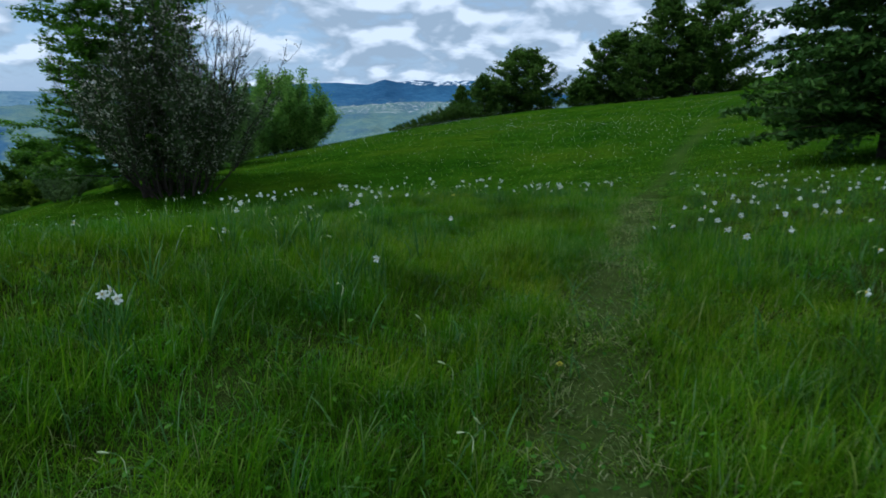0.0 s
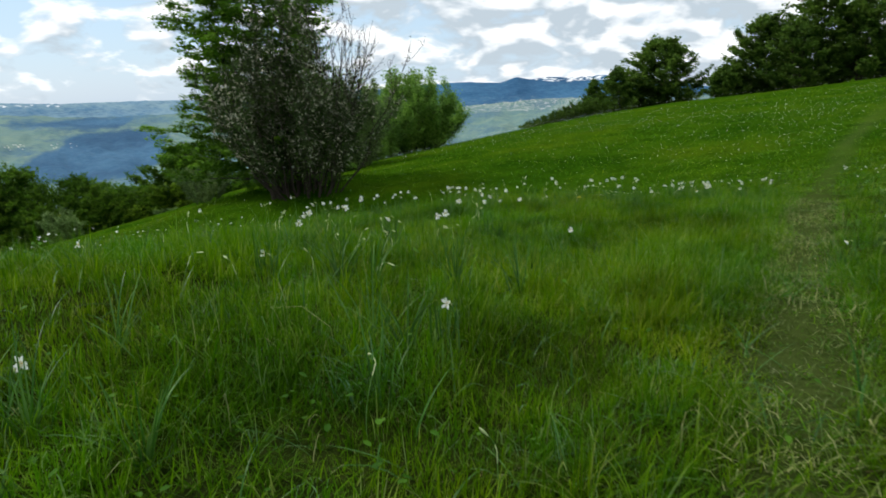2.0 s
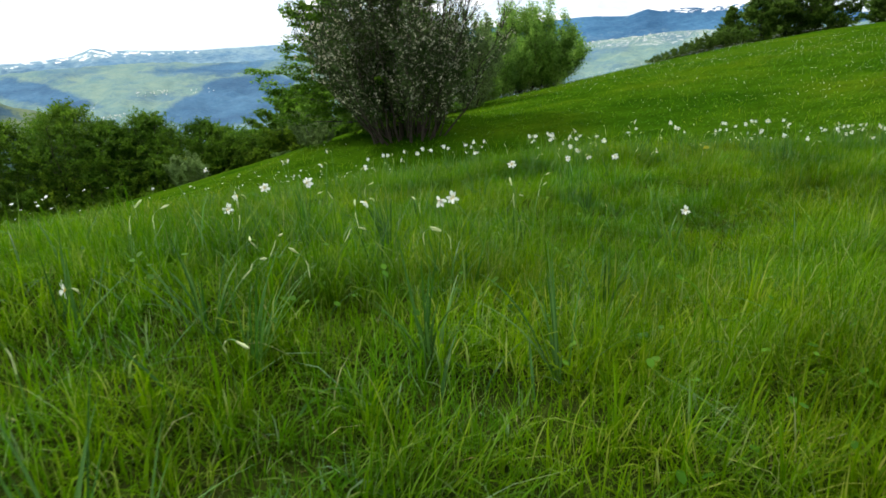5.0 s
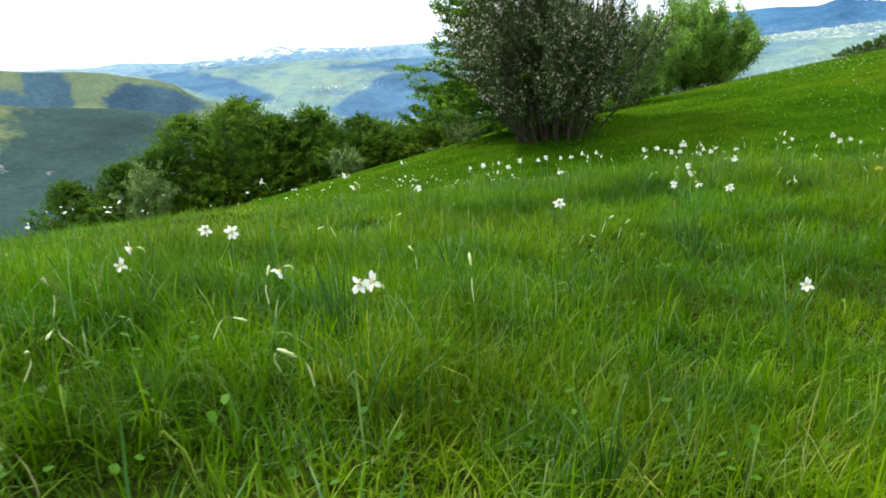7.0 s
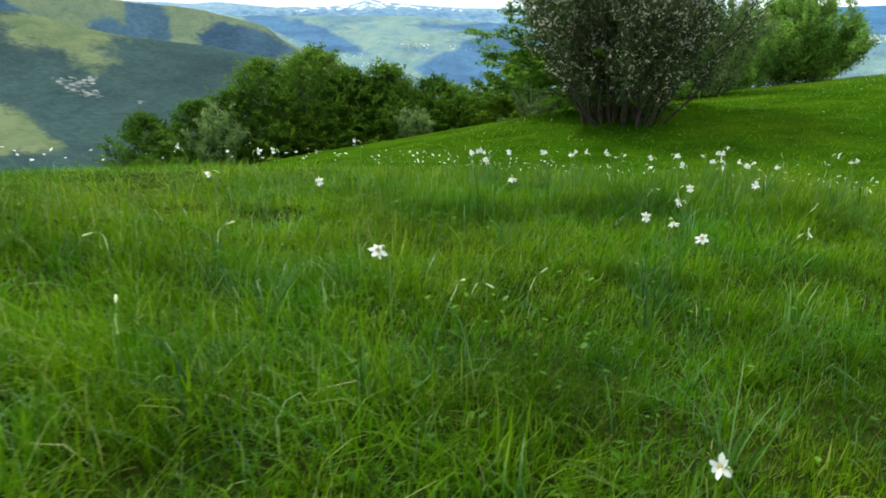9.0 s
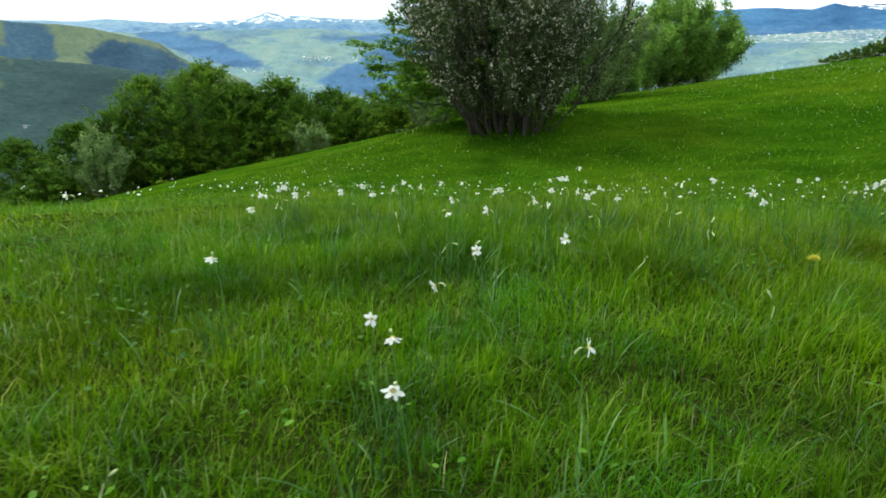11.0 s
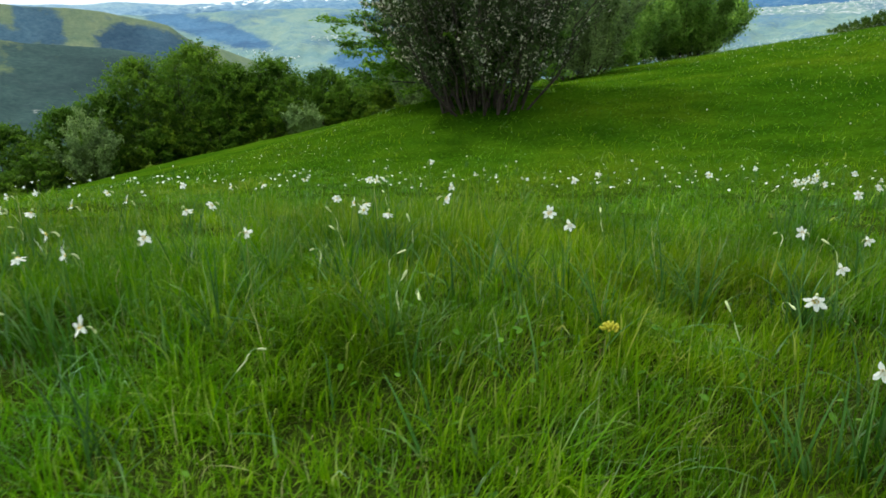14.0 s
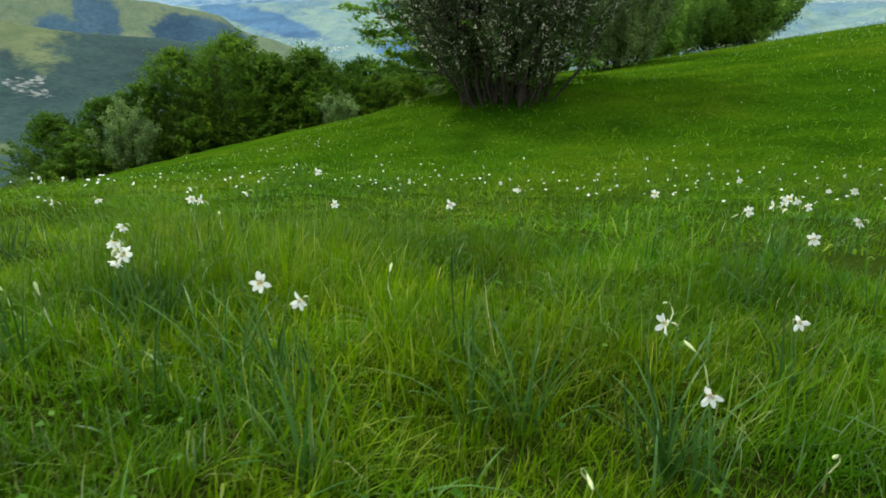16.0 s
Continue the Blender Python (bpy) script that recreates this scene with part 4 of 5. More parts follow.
for k, (tx, ty, hh, ww, sd) in enumerate([(22.4, 97, 8.8, 11.0, 18), (27.8, 94, 12.0, 11.0, 19), (33.0, 91, 12.8, 12.0, 20), (17.6, 94, 3.4, 4.6, 21), (24.5, 91, 7.0, 8.0, 27), (30.5, 90, 8.0, 8.0, 26)]):
    layered("tree", (tx, ty), "dark broadleaf tree in a group on the hill crest", "tree", sd, hh, ww, M_LEAF_DARK, M_BARK_DARK, 24000 if hh > 8 else 8000, 0.25, 110 if hh > 8 else 60, 0.5, ROUND, 3, 0.03,
            group="trees on the crest", radius=0.2)
for k in range(10):
    tx, ty = -4.9 + 0.76 * k, 78.3 + 0.42 * k
    hh = 0.30 + 0.17 * k
    fan_bush("shrub", (tx, ty), "low green shrub in a row down the slope", "shrub", 40 + k, 7, hh, 2.2, M_LEAF_DARK, M_BARK_DARK, 2600, 0.10, 0.5, 0.03, 0.02, 6, "shrubs down the slope", dome=0.3, reach=0.35)
conifer("fir_tree", (11.8, 19.6), "dark green fir with drooping layered boughs", 22, 18.0, 8.2, M_NEEDLE, 500)
# the thicket below the meadow's west edge: across, ahead, height of the tops, width
THICKET = [(-56.0, 56.0, -3.3, 10.5), (-60.5, 53.0, -4.4, 9.5), (-52.6, 57.5, -5.0, 8.0), (-50.6, 60.6, -4.6, 7.5), (-46.8, 64.0, -5.9, 7.5), (-43.4, 67.0, -7.2, 6.5), (-62.0, 60.0, -4.6, 9.0), (-55.0, 66.0, -6.4, 9.0),
           (-48.5, 70.0, -7.4, 8.0), (-40.0, 72.0, -8.0, 6.0), (-37.0, 78.0, -8.4, 6.0), (-62.5, 46.6, -8.1, 6.5), (-66.5, 43.4, -9.4, 6.5), (-60.0, 49.0, -7.0, 5.5)]
for k, (tx, ty, tt, ww) in enumerate(THICKET):
    layered("tree", (tx, ty), "green broadleaf tree in a dense thicket", "tree", 60 + k, 9, ww * 1.6, M_LEAF_THICKET, M_BARK_DARK, int(4200 * ww), 0.14, 150, 0.95, BROAD, 4, 0.02, 0.9, "thicket trees", tt,
            0.10, 12, 0.7, 0.16)
for k, (tx, ty, tt, ww) in enumerate([(-56.2, 44.6, -7.6, 5.4), (-44.6, 58.0, -8.0, 4.6), (-38.0, 66.0, -8.6, 5.0)]):
    fan_bush("shrub", (tx, ty), "pale grey-green willow shrub at the thicket's edge", "shrub", 90 + k, 14, 4, ww, M_LEAF_PALE, M_BARK, 15000, 0.12, 0.7, 0.03, 0.03, 8, "willow shrubs", dome=0.45, top=tt, reach=0.25)
for k, (tx, ty) in enumerate([(-57.5, 45.5), (-55, 50), (-51, 53.5), (-47.5, 58), (-45.5, 62), (-59.5, 41.5), (-41, 66), (-35, 72), (-62, 41), (-33, 62)]):
    layered("shrub", (tx, ty), "green undergrowth shrub at the foot of the thicket", "shrub", 120 + k, 3.6 if k < 8 else 2.6, 6.0, M_LEAF_THICKET, M_BARK_DARK, 6500, 0.16, 50, 0.8, BROAD, 3, 0.02, 0.8, "undergrowth shrubs", None, 0.06, 9, 0.5)

# ---------------------------------------------------------------- narcissi


def bm_mesh(name, bm, mat, smooth=True):
    me = bpy.data.meshes.new(name)
    for fc in bm.faces:
        fc.smooth = smooth
    bm.to_mesh(me)
    bm.free()
    me.materials.append(mat)
    return me


def petal_mesh(length, width, bend):
    """One pointed petal along +x, cupped and slightly wavy."""
    bm = bmesh.new()
    rows = []
    for i in range(6):
        t = i / 5
        w = width * 0.5 * (0.30 + 0.70 * min(1.0, t * 2.2)) * math.sqrt(max(0.012, 1 - max(0.0, (t - 0.45) / 0.56) ** 2.4))
        z = 0.10 * length * math.sin(t * 2.6) - bend * length * t * t + 0.03 * length * math.sin(t * 9)
        rows.append([bm.verts.new((t * length, s * w, z + 0.10 * abs(s) * width)) for s in (-1, 0, 1)])
    for a, b in zip(rows, rows[1:]):
        for j in range(2):
            bm.faces.new((a[j], a[j + 1], b[j + 1], b[j]))
    return bm_mesh("petal", bm, M_PETAL)


def cup_mesh():
    bm = bmesh.new()
    rings = []
    for rad, z in ((0.0015, 0.001), (0.0055, 0.002), (0.0075, 0.006), (0.0068, 0.0055), (0.003, 0.003)):
        rings.append([bm.verts.new((rad * math.cos(k * math.pi / 5) * (1 + 0.08 * (k % 2)), rad * math.sin(k * math.pi / 5), z)) for k in range(10)])
    for a, b in zip(rings, rings[1:]):
        for k in range(10):
            bm.faces.new((a[k], a[(k + 1) % 10], b[(k + 1) % 10], b[k]))
    return bm_mesh("cup", bm, M_CUP)


def stem_path(height, nod, seed, bend=0.010):
    """A stem that rises, sways and bends over at its top."""
    r = np.random.default_rng(seed)
    sx, sy = r.normal(0, 0.03, 2)
    pts = [np.array([sx * t * t, sy * t * t, height * t]) for t in np.linspace(-0.05, 1, 7)]
    d = np.array([0.0, 0.0, 1.0])
    p = pts[-1]
    for k in range(4):
        a = nod * (k + 1) / 4
        p = p + bend * np.array([math.sin(a), 0, math.cos(a)])
        pts.append(p)
    return np.array(pts), np.array([math.sin(nod), 0, math.cos(nod)])


PETALS = [petal_mesh(0.0265, 0.0145, 0.10), petal_mesh(0.024, 0.0125, 0.30), petal_mesh(0.0255, 0.0135, -0.12)]
CUP = cup_mesh()
_a = np.linspace(0, 2 * np.pi, 13)
RIM = raw_mesh("rim", *tube(np.stack([0.0073 * np.cos(_a), 0.0073 * np.sin(_a), np.full(13, 0.0062)], 1), np.full(13, 0.0006), 4), M_RIM, True)


def narcissus(height, nod, seed, open_by=1.0):
    root = new("narcissus")
    tagged(root, "white narcissus with a small yellow cup, nodding on its stem", "flower", "narcissi in the meadow")
    pts, d = stem_path(height, nod, seed)
    v, f = tube(pts, np.concatenate([np.full(7, 0.0018), np.full(4, 0.0015)]), 6)
    part("stem", raw_mesh("stem", v, f, M_STEM, True), root)
    v, f = tube(pts[6:10], [0.003, 0.004, 0.003, 0.0008], 6)
    part("spathe", raw_mesh("spathe", v + [-0.002, 0, 0.001], f, M_BUD, True), root, "papery pale sheath")
    turn = Vector((0, 0, 1)).rotation_difference(Vector(d)).to_matrix().to_4x4()
    at = Matrix.Translation(Vector(pts[-1])) @ turn
    for k in range(6):
        ob = new("petal", PETALS[(k * k + seed) % 3])
        ob.parent = root
        ob.matrix_local = at @ pose(0, 0, 0.001 * (k % 2), 0, -20 * open_by + 62 * (1 - open_by) * -1, k * 60 + 7 * (seed % 5) + 9 * math.sin(k * 2.7 + seed)) @ pose(0.002, 0, 0, 14 * math.sin(k * 1.9 + seed), 12 * math.cos(k * 3.1 + seed), 0)
    ob = new("cup", CUP)
    ob.parent = root
    ob.matrix_local = at
    part("rim", RIM, ob, "thin orange rim")
    return root


def bud(height, nod, seed):
    root = new("narcissus_bud")
    tagged(root, "pale closed narcissus bud hanging from a bent stem", "flower bud", "narcissus buds")
    pts, d = stem_path(height, nod, seed, 0.016)
    v, f = tube(pts, np.concatenate([np.full(7, 0.0018), np.full(4, 0.0014)]), 6)
    part("stem", raw_mesh("stem", v, f, M_STEM, True), root)
    q = pts[-1] + np.outer(np.array([-0.008, 0.0, 0.010, 0.018, 0.027, 0.033]), d)
    v, f = tube(q, [0.0016, 0.0028, 0.0042, 0.0048, 0.0035, 0.0006], 7)
    part("bud", raw_mesh("bud", v, f, M_BUD, True), root)
    v, f = tube(pts[5:9], [0.0017, 0.0022, 0.0019, 0.0006], 6)
    part("spathe", raw_mesh("spathe", v, f, M_BUD, True), root, "papery pale sheath")
    return root


# the nearest flowers: across, ahead, height of the head over the turf
BED_A = [(-1.26, 2.72, 0.3), (-1.35, 2.8, 0.29), (-1.5, 3.18, 0.16), (1.9, 3.18, 0.3), (2.42, 3.97, 0.3), (-0.38, 4.13, 0.19), (1.97, 4.66, 0.3), (-2.39, 4.68, 0.12), (2.31, 4.75, 0.3), (2.86, 4.84, 0.3), (-1.48, 4.9, 0.11), (2, 5.06, 0.3), (2.94, 5.57, 0.3), (3.05, 5.58, 0.29), (1.8, 5.66, 0.3), (2.73, 5.76, 0.3), (2.23, 5.85, 0.3), (-1.7, 5.96, 0.21), (-1.66, 5.98, 0.27), (-1.1, 6.04, 0.3), (2.5, 6.07, 0.3), (3.14, 6.1, 0.3), (-0.7, 5.94, 0.37), (-0.76, 5.96, 0.35), (2.2, 6.16, 0.3), (-1.45, 6.19, 0.34), (-1.78, 6.36, 0.29), (2.99, 6.49, 0.29), (2.56, 6.9, 0.3), (2.1, 7.13, 0.18), (2.62, 7.28, 0.3)]
BED_B = [(-0.84, 7.35, 0.47), (0.08, 7.35, 0.31), (2.51, 7.53, 0.3), (-2.29, 7.83, 0.39), (-2.26, 8.41, 0.33), (-0.43, 8.6, 0.48), (-3.9, 8.67, 0.38), (-3.11, 8.7, 0.39), (-0.66, 8.92, 0.42), (-0.84, 9.07, 0.37), (-3.32, 8.99, 0.37), (-0.19, 9.12, 0.44), (4.72, 9.05, 0.18), (-1.61, 9.15, 0.39), (5.1, 9.11, 0.18), (5.49, 9.21, 0.29), (3.71, 9.3, 0.18), (-3.22, 9.62, 0.42), (4.83, 9.89, 0.18), (-0.98, 9.97, 0.33), (-2.57, 10.27, 0.31), (-0.72, 10.28, 0.34), (3.69, 10.29, 0.18), (-1.46, 10.53, 0.32), (-1.25, 10.57, 0.35), (-1.5, 10.66, 0.36), (-1.07, 10.71, 0.39), (-2.89, 10.72, 0.32), (5.74, 10.77, 0.29), (-2.71, 10.78, 0.32), (-0.81, 9.38, 0.4)]
BED_C = [(-3.03, 10.94, 0.23), (-3.22, 10.98, 0.31), (-2.31, 11.04, 0.32), (-2.56, 11.04, 0.32), (0.71, 11.12, 0.44), (-2.26, 11.2, 0.33), (-1.23, 11.25, 0.28), (-1.58, 11.27, 0.34), (0.9, 11.35, 0.35), (-1.62, 11.44, 0.34), (-2.21, 11.44, 0.33), (-3.47, 11.42, 0.31), (0.93, 11.53, 0.36), (-3.53, 11.56, 0.31), (-0.58, 11.64, 0.42), (-0.21, 11.75, 0.38), (-0.16, 11.82, 0.33), (-1.01, 11.86, 0.29), (6.46, 11.85, 0.29), (-3.03, 11.87, 0.32), (6.76, 11.89, 0.18), (-3.93, 11.94, 0.31), (-1.22, 11.97, 0.31), (5.07, 11.97, 0.18), (-1.26, 12.0, 0.27), (-1.34, 12.04, 0.29), (0.71, 12.08, 0.27), (5.4, 12.12, 0.29), (0.57, 12.21, 0.35), (-1.62, 12.24, 0.28), (1.2, 12.26, 0.18)]
BED_D = [(-2.98, 12.35, 0.33), (1.83, 12.34, 0.18), (-2.7, 12.5, 0.33), (-1.71, 12.63, 0.35), (-1.67, 12.65, 0.34), (0.76, 12.69, 0.24), (-2.63, 12.69, 0.33), (5.63, 12.86, 0.18), (2.54, 12.91, 0.18), (1.68, 13, 0.18), (-0.7, 13.18, 0.37), (-2.02, 13.18, 0.34), (0.68, 13.31, 0.38), (5.13, 13.33, 0.29), (-1.71, 13.51, 0.27), (-1.95, 13.63, 0.46), (-3.14, 13.62, 0.33), (0.35, 13.81, 0.38), (0.76, 13.81, 0.39), (-5.71, 13.84, 0.32), (1.1, 14.01, 0.39), (-0.88, 14.06, 0.37), (0.4, 14.08, 0.38), (-0.21, 14.3, 0.37), (8.37, 14.27, 0.18), (0.41, 14.36, 0.39), (5.79, 14.58, 0.29), (0.42, 14.78, 0.33), (7, 14.84, 0.18), (0.28, 14.94, 0.32), (0.34, 14.96, 0.34)]
BED_E = [(0.27, 14.99, 0.28), (-2.38, 15.02, 0.37), (0.57, 15.34, 0.39), (7.06, 15.45, 0.29), (-0.18, 15.85, 0.42), (-5.56, 16.25, 0.34), (-2.96, 17.28, 0.33), (0.13, 17.65, 0.3), (0.7, 17.83, 0.29), (-5.15, 18.22, 0.3), (0.59, 18.8, 0.29), (1.01, 18.83, 0.29), (-3.88, 19.04, 0.3), (-5.12, 19.11, 0.3), (-1.92, 19.6, 0.3), (-9.67, 20.15, 0.3), (-0.09, 20.5, 0.3), (-3.33, 20.66, 0.3), (-9.83, 20.7, 0.29), (6.67, 21, 0.18), (3.99, 21.09, 0.18), (-1.89, 21.18, 0.3), (-8.05, 21.24, 0.29), (-5.97, 21.63, 0.29), (-1.62, 21.71, 0.3), (0.15, 21.73, 0.3), (-3.03, 21.76, 0.3), (3.07, 21.83, 0.18), (1.44, 21.93, 0.29), (-3.69, 22.14, 0.3), (-2.74, 22.36, 0.29)]
BED_F = [(-1.42, 22.37, 0.3), (-0.16, 22.5, 0.29), (-6.03, 22.67, 0.29), (-2.32, 22.72, 0.29), (-1.26, 22.93, 0.29), (-9.71, 22.97, 0.3), (0.84, 23.06, 0.29), (-10.56, 23.09, 0.3), (1.27, 23.17, 0.29), (-9.64, 23.43, 0.29), (-6.25, 23.56, 0.3), (-3.2, 23.59, 0.29), (-3.75, 23.79, 0.3), (1.15, 24.14, 0.29), (-7.96, 24.37, 0.29), (-19.79, 25.01, 0.29), (-3.26, 25.82, 0.3)]
# drifts on the brow beside the footpath, and east of it
drift = np.random.default_rng(33)
BED_G = []
for u, w, n in [(1.5, 13.0, 5), (1.9, 12.6, 7), (2.3, 13.4, 5), (2.7, 13.0, 3), (2.0, 13.9, 5), (3.1, 13.7, 3), (3.0, 7.4, 2), (3.4, 8.2, 4), (3.9, 7.5, 3), (4.3, 8.5, 4), (4.9, 8.1, 3), (3.6, 9.7, 4), (4.6, 10.3, 4), (5.3, 11.0, 4)]:
    BED_G += [(u + drift.normal(0, 0.16), w + drift.normal(0, 0.3), drift.uniform(0.22, 0.32)) for _ in range(n)]
BEDS = BED_A + BED_B + BED_C + BED_D + BED_E + BED_F + BED_G + [(0.86, 11.14, 0.29)]
BUD_SPOTS = [(0.03, 2.7, 0.19), (0.12, 2.21, 0.19), (0.08, 2.05, 0.18), (-0.84, 1.83, 0.18), (-0.07, 3.11, 0.19), (-0.5, 3.36, 0.27), (-0.5, 11.18, 0.29), (-0.23, 10.89, 0.31), (0.46, 12.49, 0.28), (0.71, 12.14, 0.34), (-0.83, 11.34, 0.34), (-0.29, 11.09, 0.32), (-0.13, 12.15, 0.34), (-0.65, 11.5, 0.33), (-0.69, 5.66, 0.32), (-0.6, 5.62, 0.3), (-0.51, 6.06, 0.4), (-1.79, 7.11, 0.29), (-0.75, 7.45, 0.41), (0.1, 10.13, 0.3), (-0.52, 10.43, 0.29), (-1.04, 10.18, 0.28), (-1.1, 5.98, 0.24), (-1.1, 5.71, 0.24), (-1.18, 6.79, 0.25), (-0.92, 8.12, 0.26), (-1.08, 8.03, 0.26), (-1.85, 4.6, 0.24), (-1.8, 4.74, 0.24), (-1.62, 4.33, 0.24), (-1.27, 4.22, 0.24), (-1.0, 4.36, 0.24), (-0.84, 4.74, 0.24), (-1.14, 5.26, 0.24), (-1.52, 5.18, 0.24), (-1.15, 5.11, 0.24), (-1.83, 7.51, 0.26), (-0.87, 5.2, 0.24), (-1.25, 5.58, 0.24), (-1.62, 5.41, 0.24), (-1.38, 5.51, 0.24)]
fr = np.random.default_rng(31)
spots = [(u, w) for u, w, _ in BEDS]
kinds = [narcissus(0.30, 1.5, 1), narcissus(0.30, 1.9, 2), narcissus(0.30, 1.2, 3), narcissus(0.30, 1.7, 4, 0.8), narcissus(0.30, 2.3, 5, 0.75)]
tops = [sum((Vector(c.matrix_basis.translation) for c in o.children if c.name.startswith("cup")), Vector()) for o in kinds]
for k, (u, w, h) in enumerate(BEDS):
    turn = pose(0, 0, 0, fr.normal(0, 3), fr.normal(0, 3), math.degrees(fr.normal(-1.4, 1.0)))
    sc = h / 0.30
    gz = float(ground_z(u, w, 0.05))
    off = turn @ tops[k % 5]
    m = Matrix.Translation((u - off.x, w - off.y, gz - 0.01)) @ turn
    if k < 5:
        ob = kinds[k]
        ob.matrix_basis = m
    else:
        ob = copy_thing(kinds[k % 5], m)
    ob.scale = (1, 1, 1)
    ob.location.z = gz + h - off.z
buds = [bud(0.28, 1.2, 11), bud(0.31, 0.7, 12), bud(0.25, 1.9, 13)]
far_spots = [q for q in spots if q[1] > 8.5]
for k in range(len(BUD_SPOTS) + 26):
    if k < len(BUD_SPOTS):
        u, w, h = BUD_SPOTS[k]
    else:
        a, b = far_spots[int(fr.integers(0, len(far_spots)))]
        u, w, h = a + fr.normal(0, 0.22), b + fr.normal(0, 0.22), 0.25
    m = pose(u, w, float(ground_z(u, w, 0.05)) + h - 0.27, fr.normal(0, 6), fr.normal(0, 6), fr.uniform(0, 360))
    if k < 3:
        ob = buds[k]
        ob.matrix_basis = m
    else:
        ob = copy_thing(buds[k % 3], m)
    ob.scale = (0.85, 0.85, 0.85)

# strap leaves in clumps at the flowers' feet
sp = np.array(spots)
k = np.repeat(np.arange(len(sp)), 13)
x = sp[k, 0] + rng.normal(0, 0.045, len(k))
y = sp[k, 1] + rng.normal(0, 0.045, len(k))
n = len(x)
v, f = blades(x, y, rng.uniform(0.16, 0.30, n), np.full(n, 0.0088), rng.uniform(0, 2 * np.pi, n), np.clip(rng.normal(0.2, 0.22, n), -0.2, 0.7), rng.uniform(0, 1.2, n), 4)
tagged(new("narcissus_leaves", raw_mesh("narcissus_leaves", v, f, M_STRAP, True)), "blue-green strap leaves of the narcissi", "leaves", kind="stuff")

# clumps of long strap leaves without a flower
CLUMPS = [(-1.50, 3.63), (-1.42, 3.09), (-1.01, 3.02), (-0.53, 3.62), (-1.72, 6.60), (-1.17, 6.38), (-1.12, 6.27), (-0.04, 7.88), (-1.13, 12.04), (-0.44, 11.96), (-0.47, 11.12), (-1.01, 10.90), (-1.41, 11.53)] + [(-1.12, 5.01), (-0.91, 4.91), (-0.51, 5.12), (-0.68, 4.09), (-0.53, 4.03), (-0.17, 5.18), (-0.17, 6.01), (-1.02, 6.91), (-1.44, 7.43), (-0.62, 8.68), (-0.99, 11.52), (-0.56, 11.88), (0.13, 12.08), (0.24, 12.16), (0.06, 11.59), (0.61, 12.17), (-0.1, 12.36)]
for k, (u, w) in enumerate(CLUMPS):
    n = 13 + (5 * k) % 11
    a = rng.uniform(0, 2 * np.pi, n)
    d = np.abs(rng.normal(0, 0.03, n))
    v, f = blades(u + d * np.sin(a), w + d * np.cos(a), rng.uniform(0.20, 0.40, n), rng.uniform(0.006, 0.010, n), a + rng.normal(0, 0.4, n), rng.uniform(0.05, 0.45, n), rng.uniform(0.1, 1.3, n), 6)
    tagged(new("narcissus_leaves", raw_mesh("narcissus_leaves", v, f, M_STRAP, True)), "clump of long blue-green strap leaves", "leaves", "strap leaf clumps")

# old strap leaves bent down into the sward
x, y = scatter(-2.8, 2.2, 1.0, 14.4, 28, lambda x, y: np.clip(2.5 * fbm(x * 0.8, y * 0.8, 3, 77) - 0.6, 0.1, 1))
n = len(x)
v, f = blades(x, y, rng.uniform(0.16, 0.30, n), rng.uniform(0.006, 0.011, n), rng.uniform(0, 2 * np.pi, n), rng.uniform(0.3, 1.0, n), rng.uniform(0.4, 1.6, n), 5)
tagged(new("narcissus_leaves", raw_mesh("narcissus_leaves", v, f, M_STRAP, True)), "pale strap leaves bent down into the grass", "leaves", kind="stuff")

# the many narcissi further up the hill
x, y = scatter(-16, 34, 7, 84, 8.0, lambda x, y: ((y > 17) | (x < -5) | (x > 4.6)) * np.clip(2.4 * fbm(x * 0.12, y * 0.12, 3, 55) - 0.85, 0.04, 1) * np.where(y < 21, 0.8, 0.5) * np.where(x < -8, 0.45, 1) * (trodden(x, y) < 0.2))
n = len(x)
z = ground_z(x, y) + rng.uniform(0.2, 0.36, n)
rd = rng.uniform(0.017, 0.026, n)
tilt, face = rng.uniform(0.1, 1.1, n), rng.uniform(0, 2 * np.pi, n)
ax1 = np.stack([np.cos(face), np.sin(face), np.zeros(n)], 1)
ax2 = np.stack([-np.sin(face) * np.cos(tilt), np.cos(face) * np.cos(tilt), np.sin(tilt)], 1)
c = np.stack([x, y, z], 1)
ring = [c]
for q in range(12):
    rr = rd * (1.0 if q % 2 == 0 else 0.5)
    ring.append(c + ax1 * (rr * math.cos(q * math.pi / 6))[:, None] + ax2 * (rr * math.sin(q * math.pi / 6))[:, None])
v = np.stack(ring, 1).reshape(-1, 3)
f = (np.arange(n) * 13)[:, None, None] + np.array([(0, 1 + q, 1 + (q + 1) % 12) for q in range(12)])[None]
tagged(new("distant_narcissi", raw_mesh("distant_narcissi", v, f.reshape(-1, 3), M_PETAL)), "white narcissi scattered over the hill slope", "flowers", kind="stuff")

# dandelions


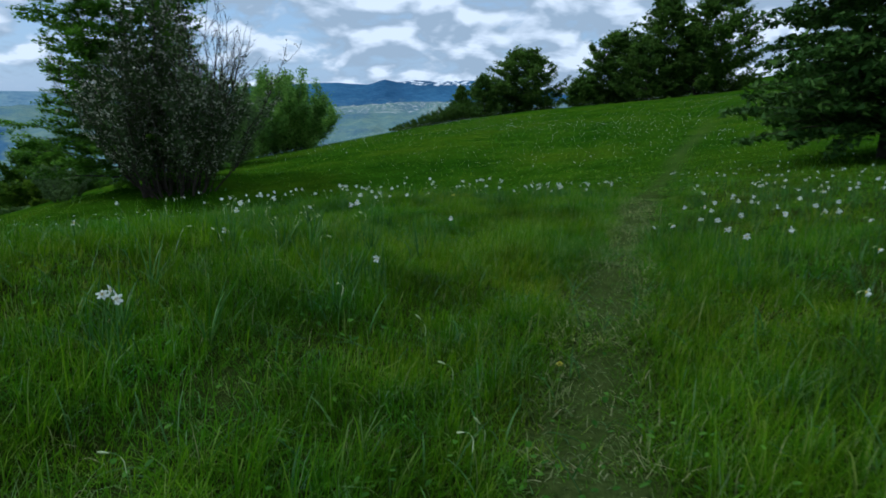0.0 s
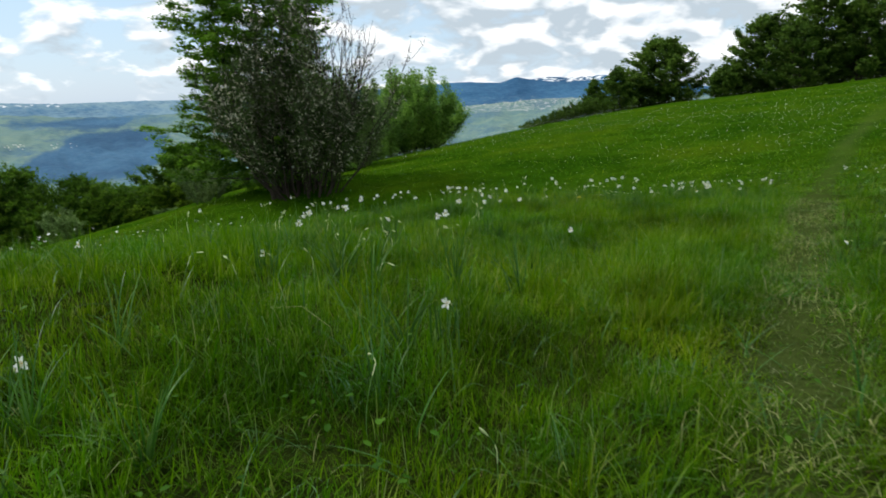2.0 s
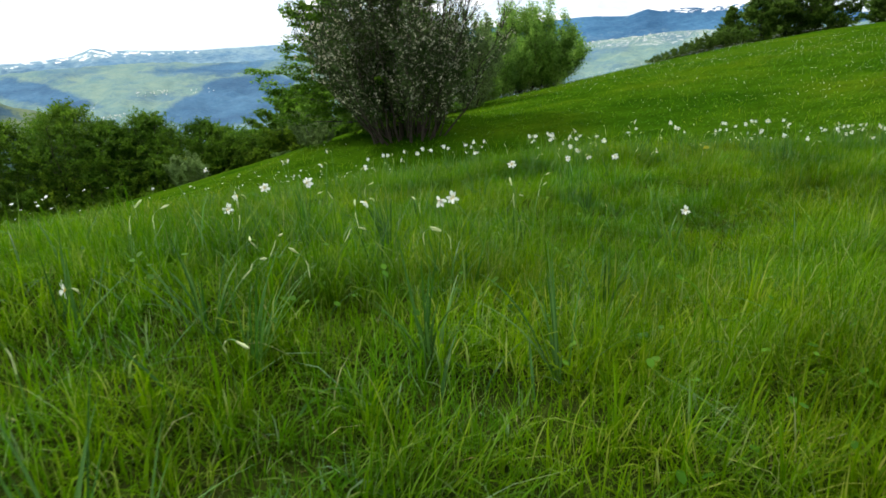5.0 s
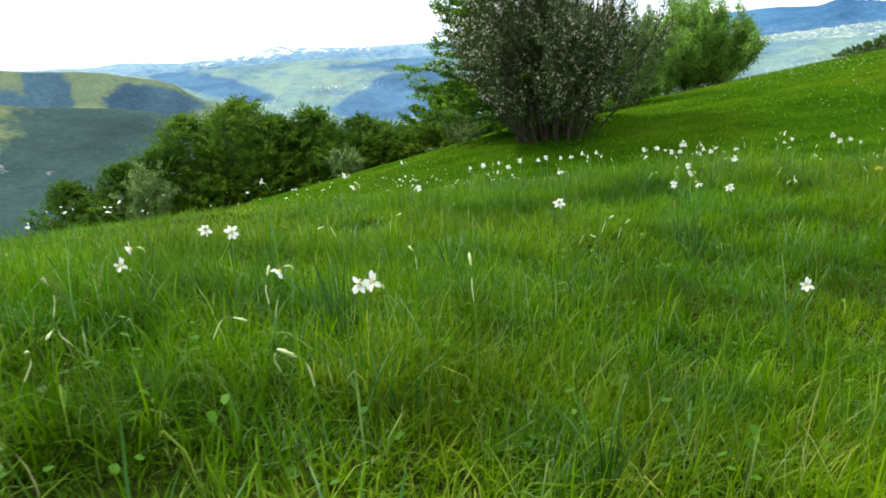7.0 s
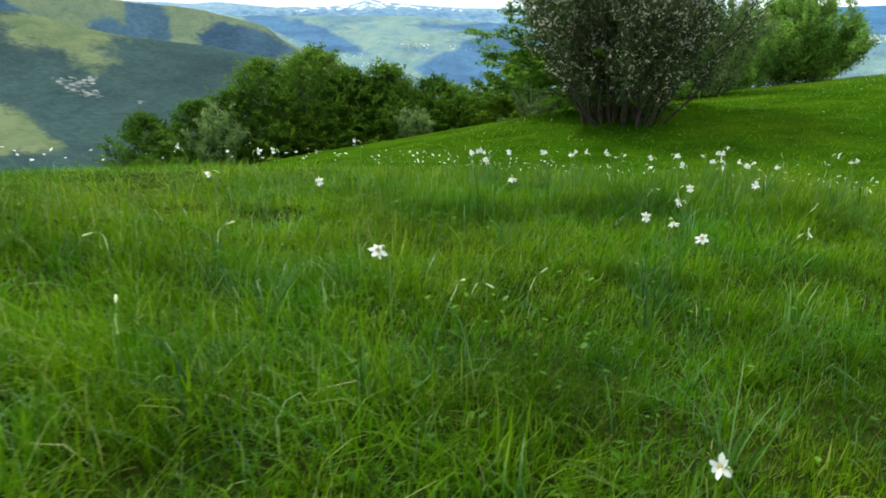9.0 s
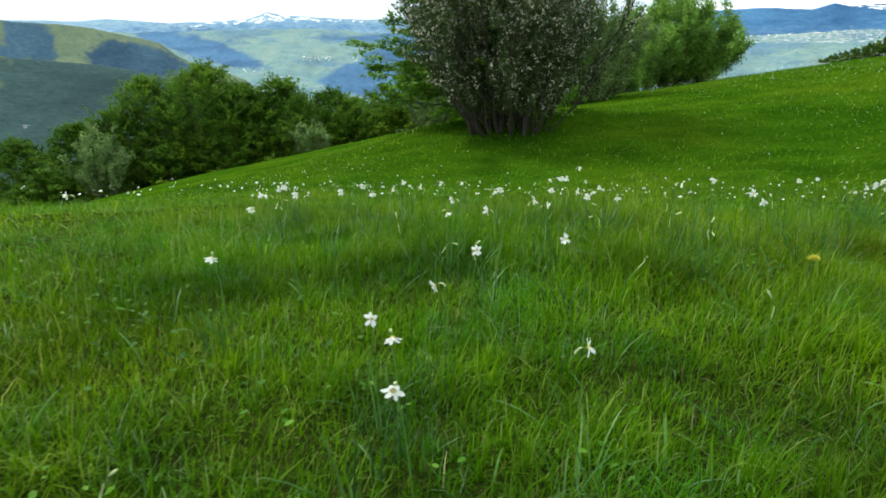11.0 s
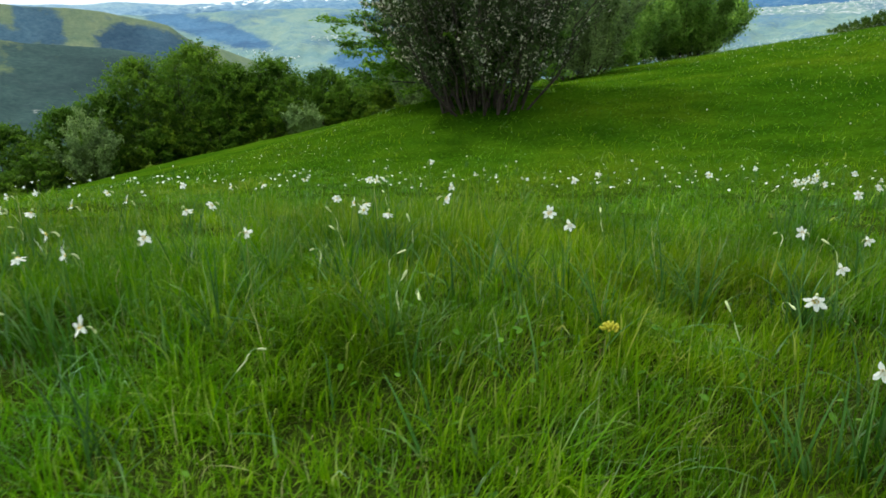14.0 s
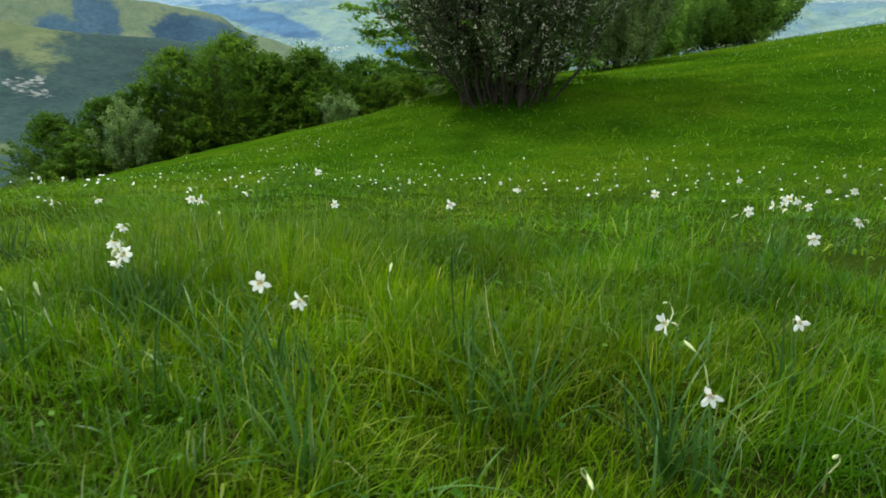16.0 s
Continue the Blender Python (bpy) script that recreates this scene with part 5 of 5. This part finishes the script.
def dandelion(seed):
    root = new("dandelion")
    tagged(root, "yellow dandelion low in the grass", "flower", "dandelions")
    pts, d = stem_path(0.05, 0.15, seed)
    v, f = tube(pts, np.full(len(pts), 0.002), 6)
    part("stem", raw_mesh("stem", v, f, M_STEM, True), root)
    bm = bmesh.new()
    r = np.random.default_rng(seed)
    for ring, (cnt, ln, up) in enumerate(((26, 0.024, 0.0), (24, 0.021, 0.4), (18, 0.016, 0.8), (12, 0.011, 1.2))):
        for k in range(cnt):
            a = k * 2 * math.pi / cnt + ring * 0.2
            e = up + r.normal(0, 0.1)
            o = Vector(pts[-1]) + Vector((0, 0, 0.002 * ring))
            t = Vector((math.cos(a) * math.cos(e), math.sin(a) * math.cos(e), math.sin(e))) * ln
            s = Vector((-math.sin(a), math.cos(a), 0)) * 0.0030
            bm.faces.new([bm.verts.new(q) for q in (o - s * 0.5, o + t * 0.7 - s, o + t, o + t * 0.7 + s, o + s * 0.5)])
    part("flower_head", bm_mesh("flower_head", bm, M_YELLOW, False), root)
    return root


for k, (u, w) in enumerate([(0.51, 3.08)]):
    dandelion(70 + k).matrix_basis = pose(u, w, float(ground_z(u, w)), 5, 3, 40 * k) @ Matrix.Scale(0.75, 4)



def vetch(seed):
    """A low cluster of small hooded florets side by side."""
    root = new("kidney_vetch")
    tagged(root, "yellow clustered vetch flower low in the grass", "flower")
    pts, d = stem_path(0.06, 0.1, seed)
    v, f = tube(pts, np.full(len(pts), 0.0022), 6)
    part("stem", raw_mesh("stem", v, f, M_STEM, True), root)
    r = np.random.default_rng(seed)
    for k in range(19):
        a, q = k * 2.399, math.sqrt((k + 0.5) / 19)
        o = Vector((math.cos(a) * q * 0.026, math.sin(a) * q * 0.019, 0.016 * (1 - q * q))) + Vector(pts[-1])
        bm = bmesh.new()
        bmesh.ops.create_icosphere(bm, subdivisions=2, radius=1.0)
        for vert in bm.verts:
            x, y, z = vert.co
            vert.co = Vector((x * 0.0048 * (1 - 0.25 * z), y * 0.0042 * (1 - 0.25 * z), z * 0.0095 + 0.002 * x))
        bm.transform(Matrix.Translation(o) @ Matrix.Rotation(0.9 * q + r.normal(0, 0.12), 4, Vector((-math.sin(a), math.cos(a), 0))))
        part("floret", bm_mesh("floret", bm, M_YELLOW), root)
    return root


vetch(81).matrix_basis = pose(0.155, 11.36, float(ground_z(0.155, 11.36)) + 0.03, 6, -4, 20)

# hamlets in the valley
for az0, el0, cnt, seed, wide in ((-40.7, -2.5, 26, 1, 1.1), (-43.8, -3.9, 30, 2, 1.1), (-37.0, -2.6, 8, 3, 1.1), (-4.0, -0.85, 60, 4, 4.5), (-46.5, -3.3, 14, 5, 2.0)):
    r = np.random.default_rng(seed)
    vs, fs = [], []
    laz, lel, lp = LAND["backdrop_valley_slopes"]
    near = np.flatnonzero((np.abs(laz - az0) < wide) & (np.abs(lel - el0) < 0.16))
    for k in range(cnt):
        c = lp[near[int(r.integers(0, len(near)))]] + r.normal(0, 4, 3) * [1, 1, 0]
        s = np.linalg.norm(c) / 1300 * r.uniform(0.3, 0.75)
        c = c + [0, 0, 0.6 * s]
        b = np.array([(i, j, h) for h in (-1, 0.6) for i, j in ((-1, -1), (1, -1), (1, 1), (-1, 1))] + [(-1, 0, 1.3), (1, 0, 1.3)]) * s + c
        q = np.array([(0, 1, 5), (0, 5, 4), (1, 2, 6), (1, 6, 5), (2, 3, 7), (2, 7, 6), (3, 0, 4), (3, 4, 7), (4, 5, 9), (4, 9, 8), (6, 7, 8), (6, 8, 9), (7, 4, 8), (5, 6, 9)])
        vs.append(b)
        fs.append(q + 10 * k)
    tagged(new("hamlet", raw_mesh("hamlet", np.concatenate(vs), np.concatenate(fs), M_WALL)), "tiny pale houses of a far hamlet", "houses", kind="stuff")
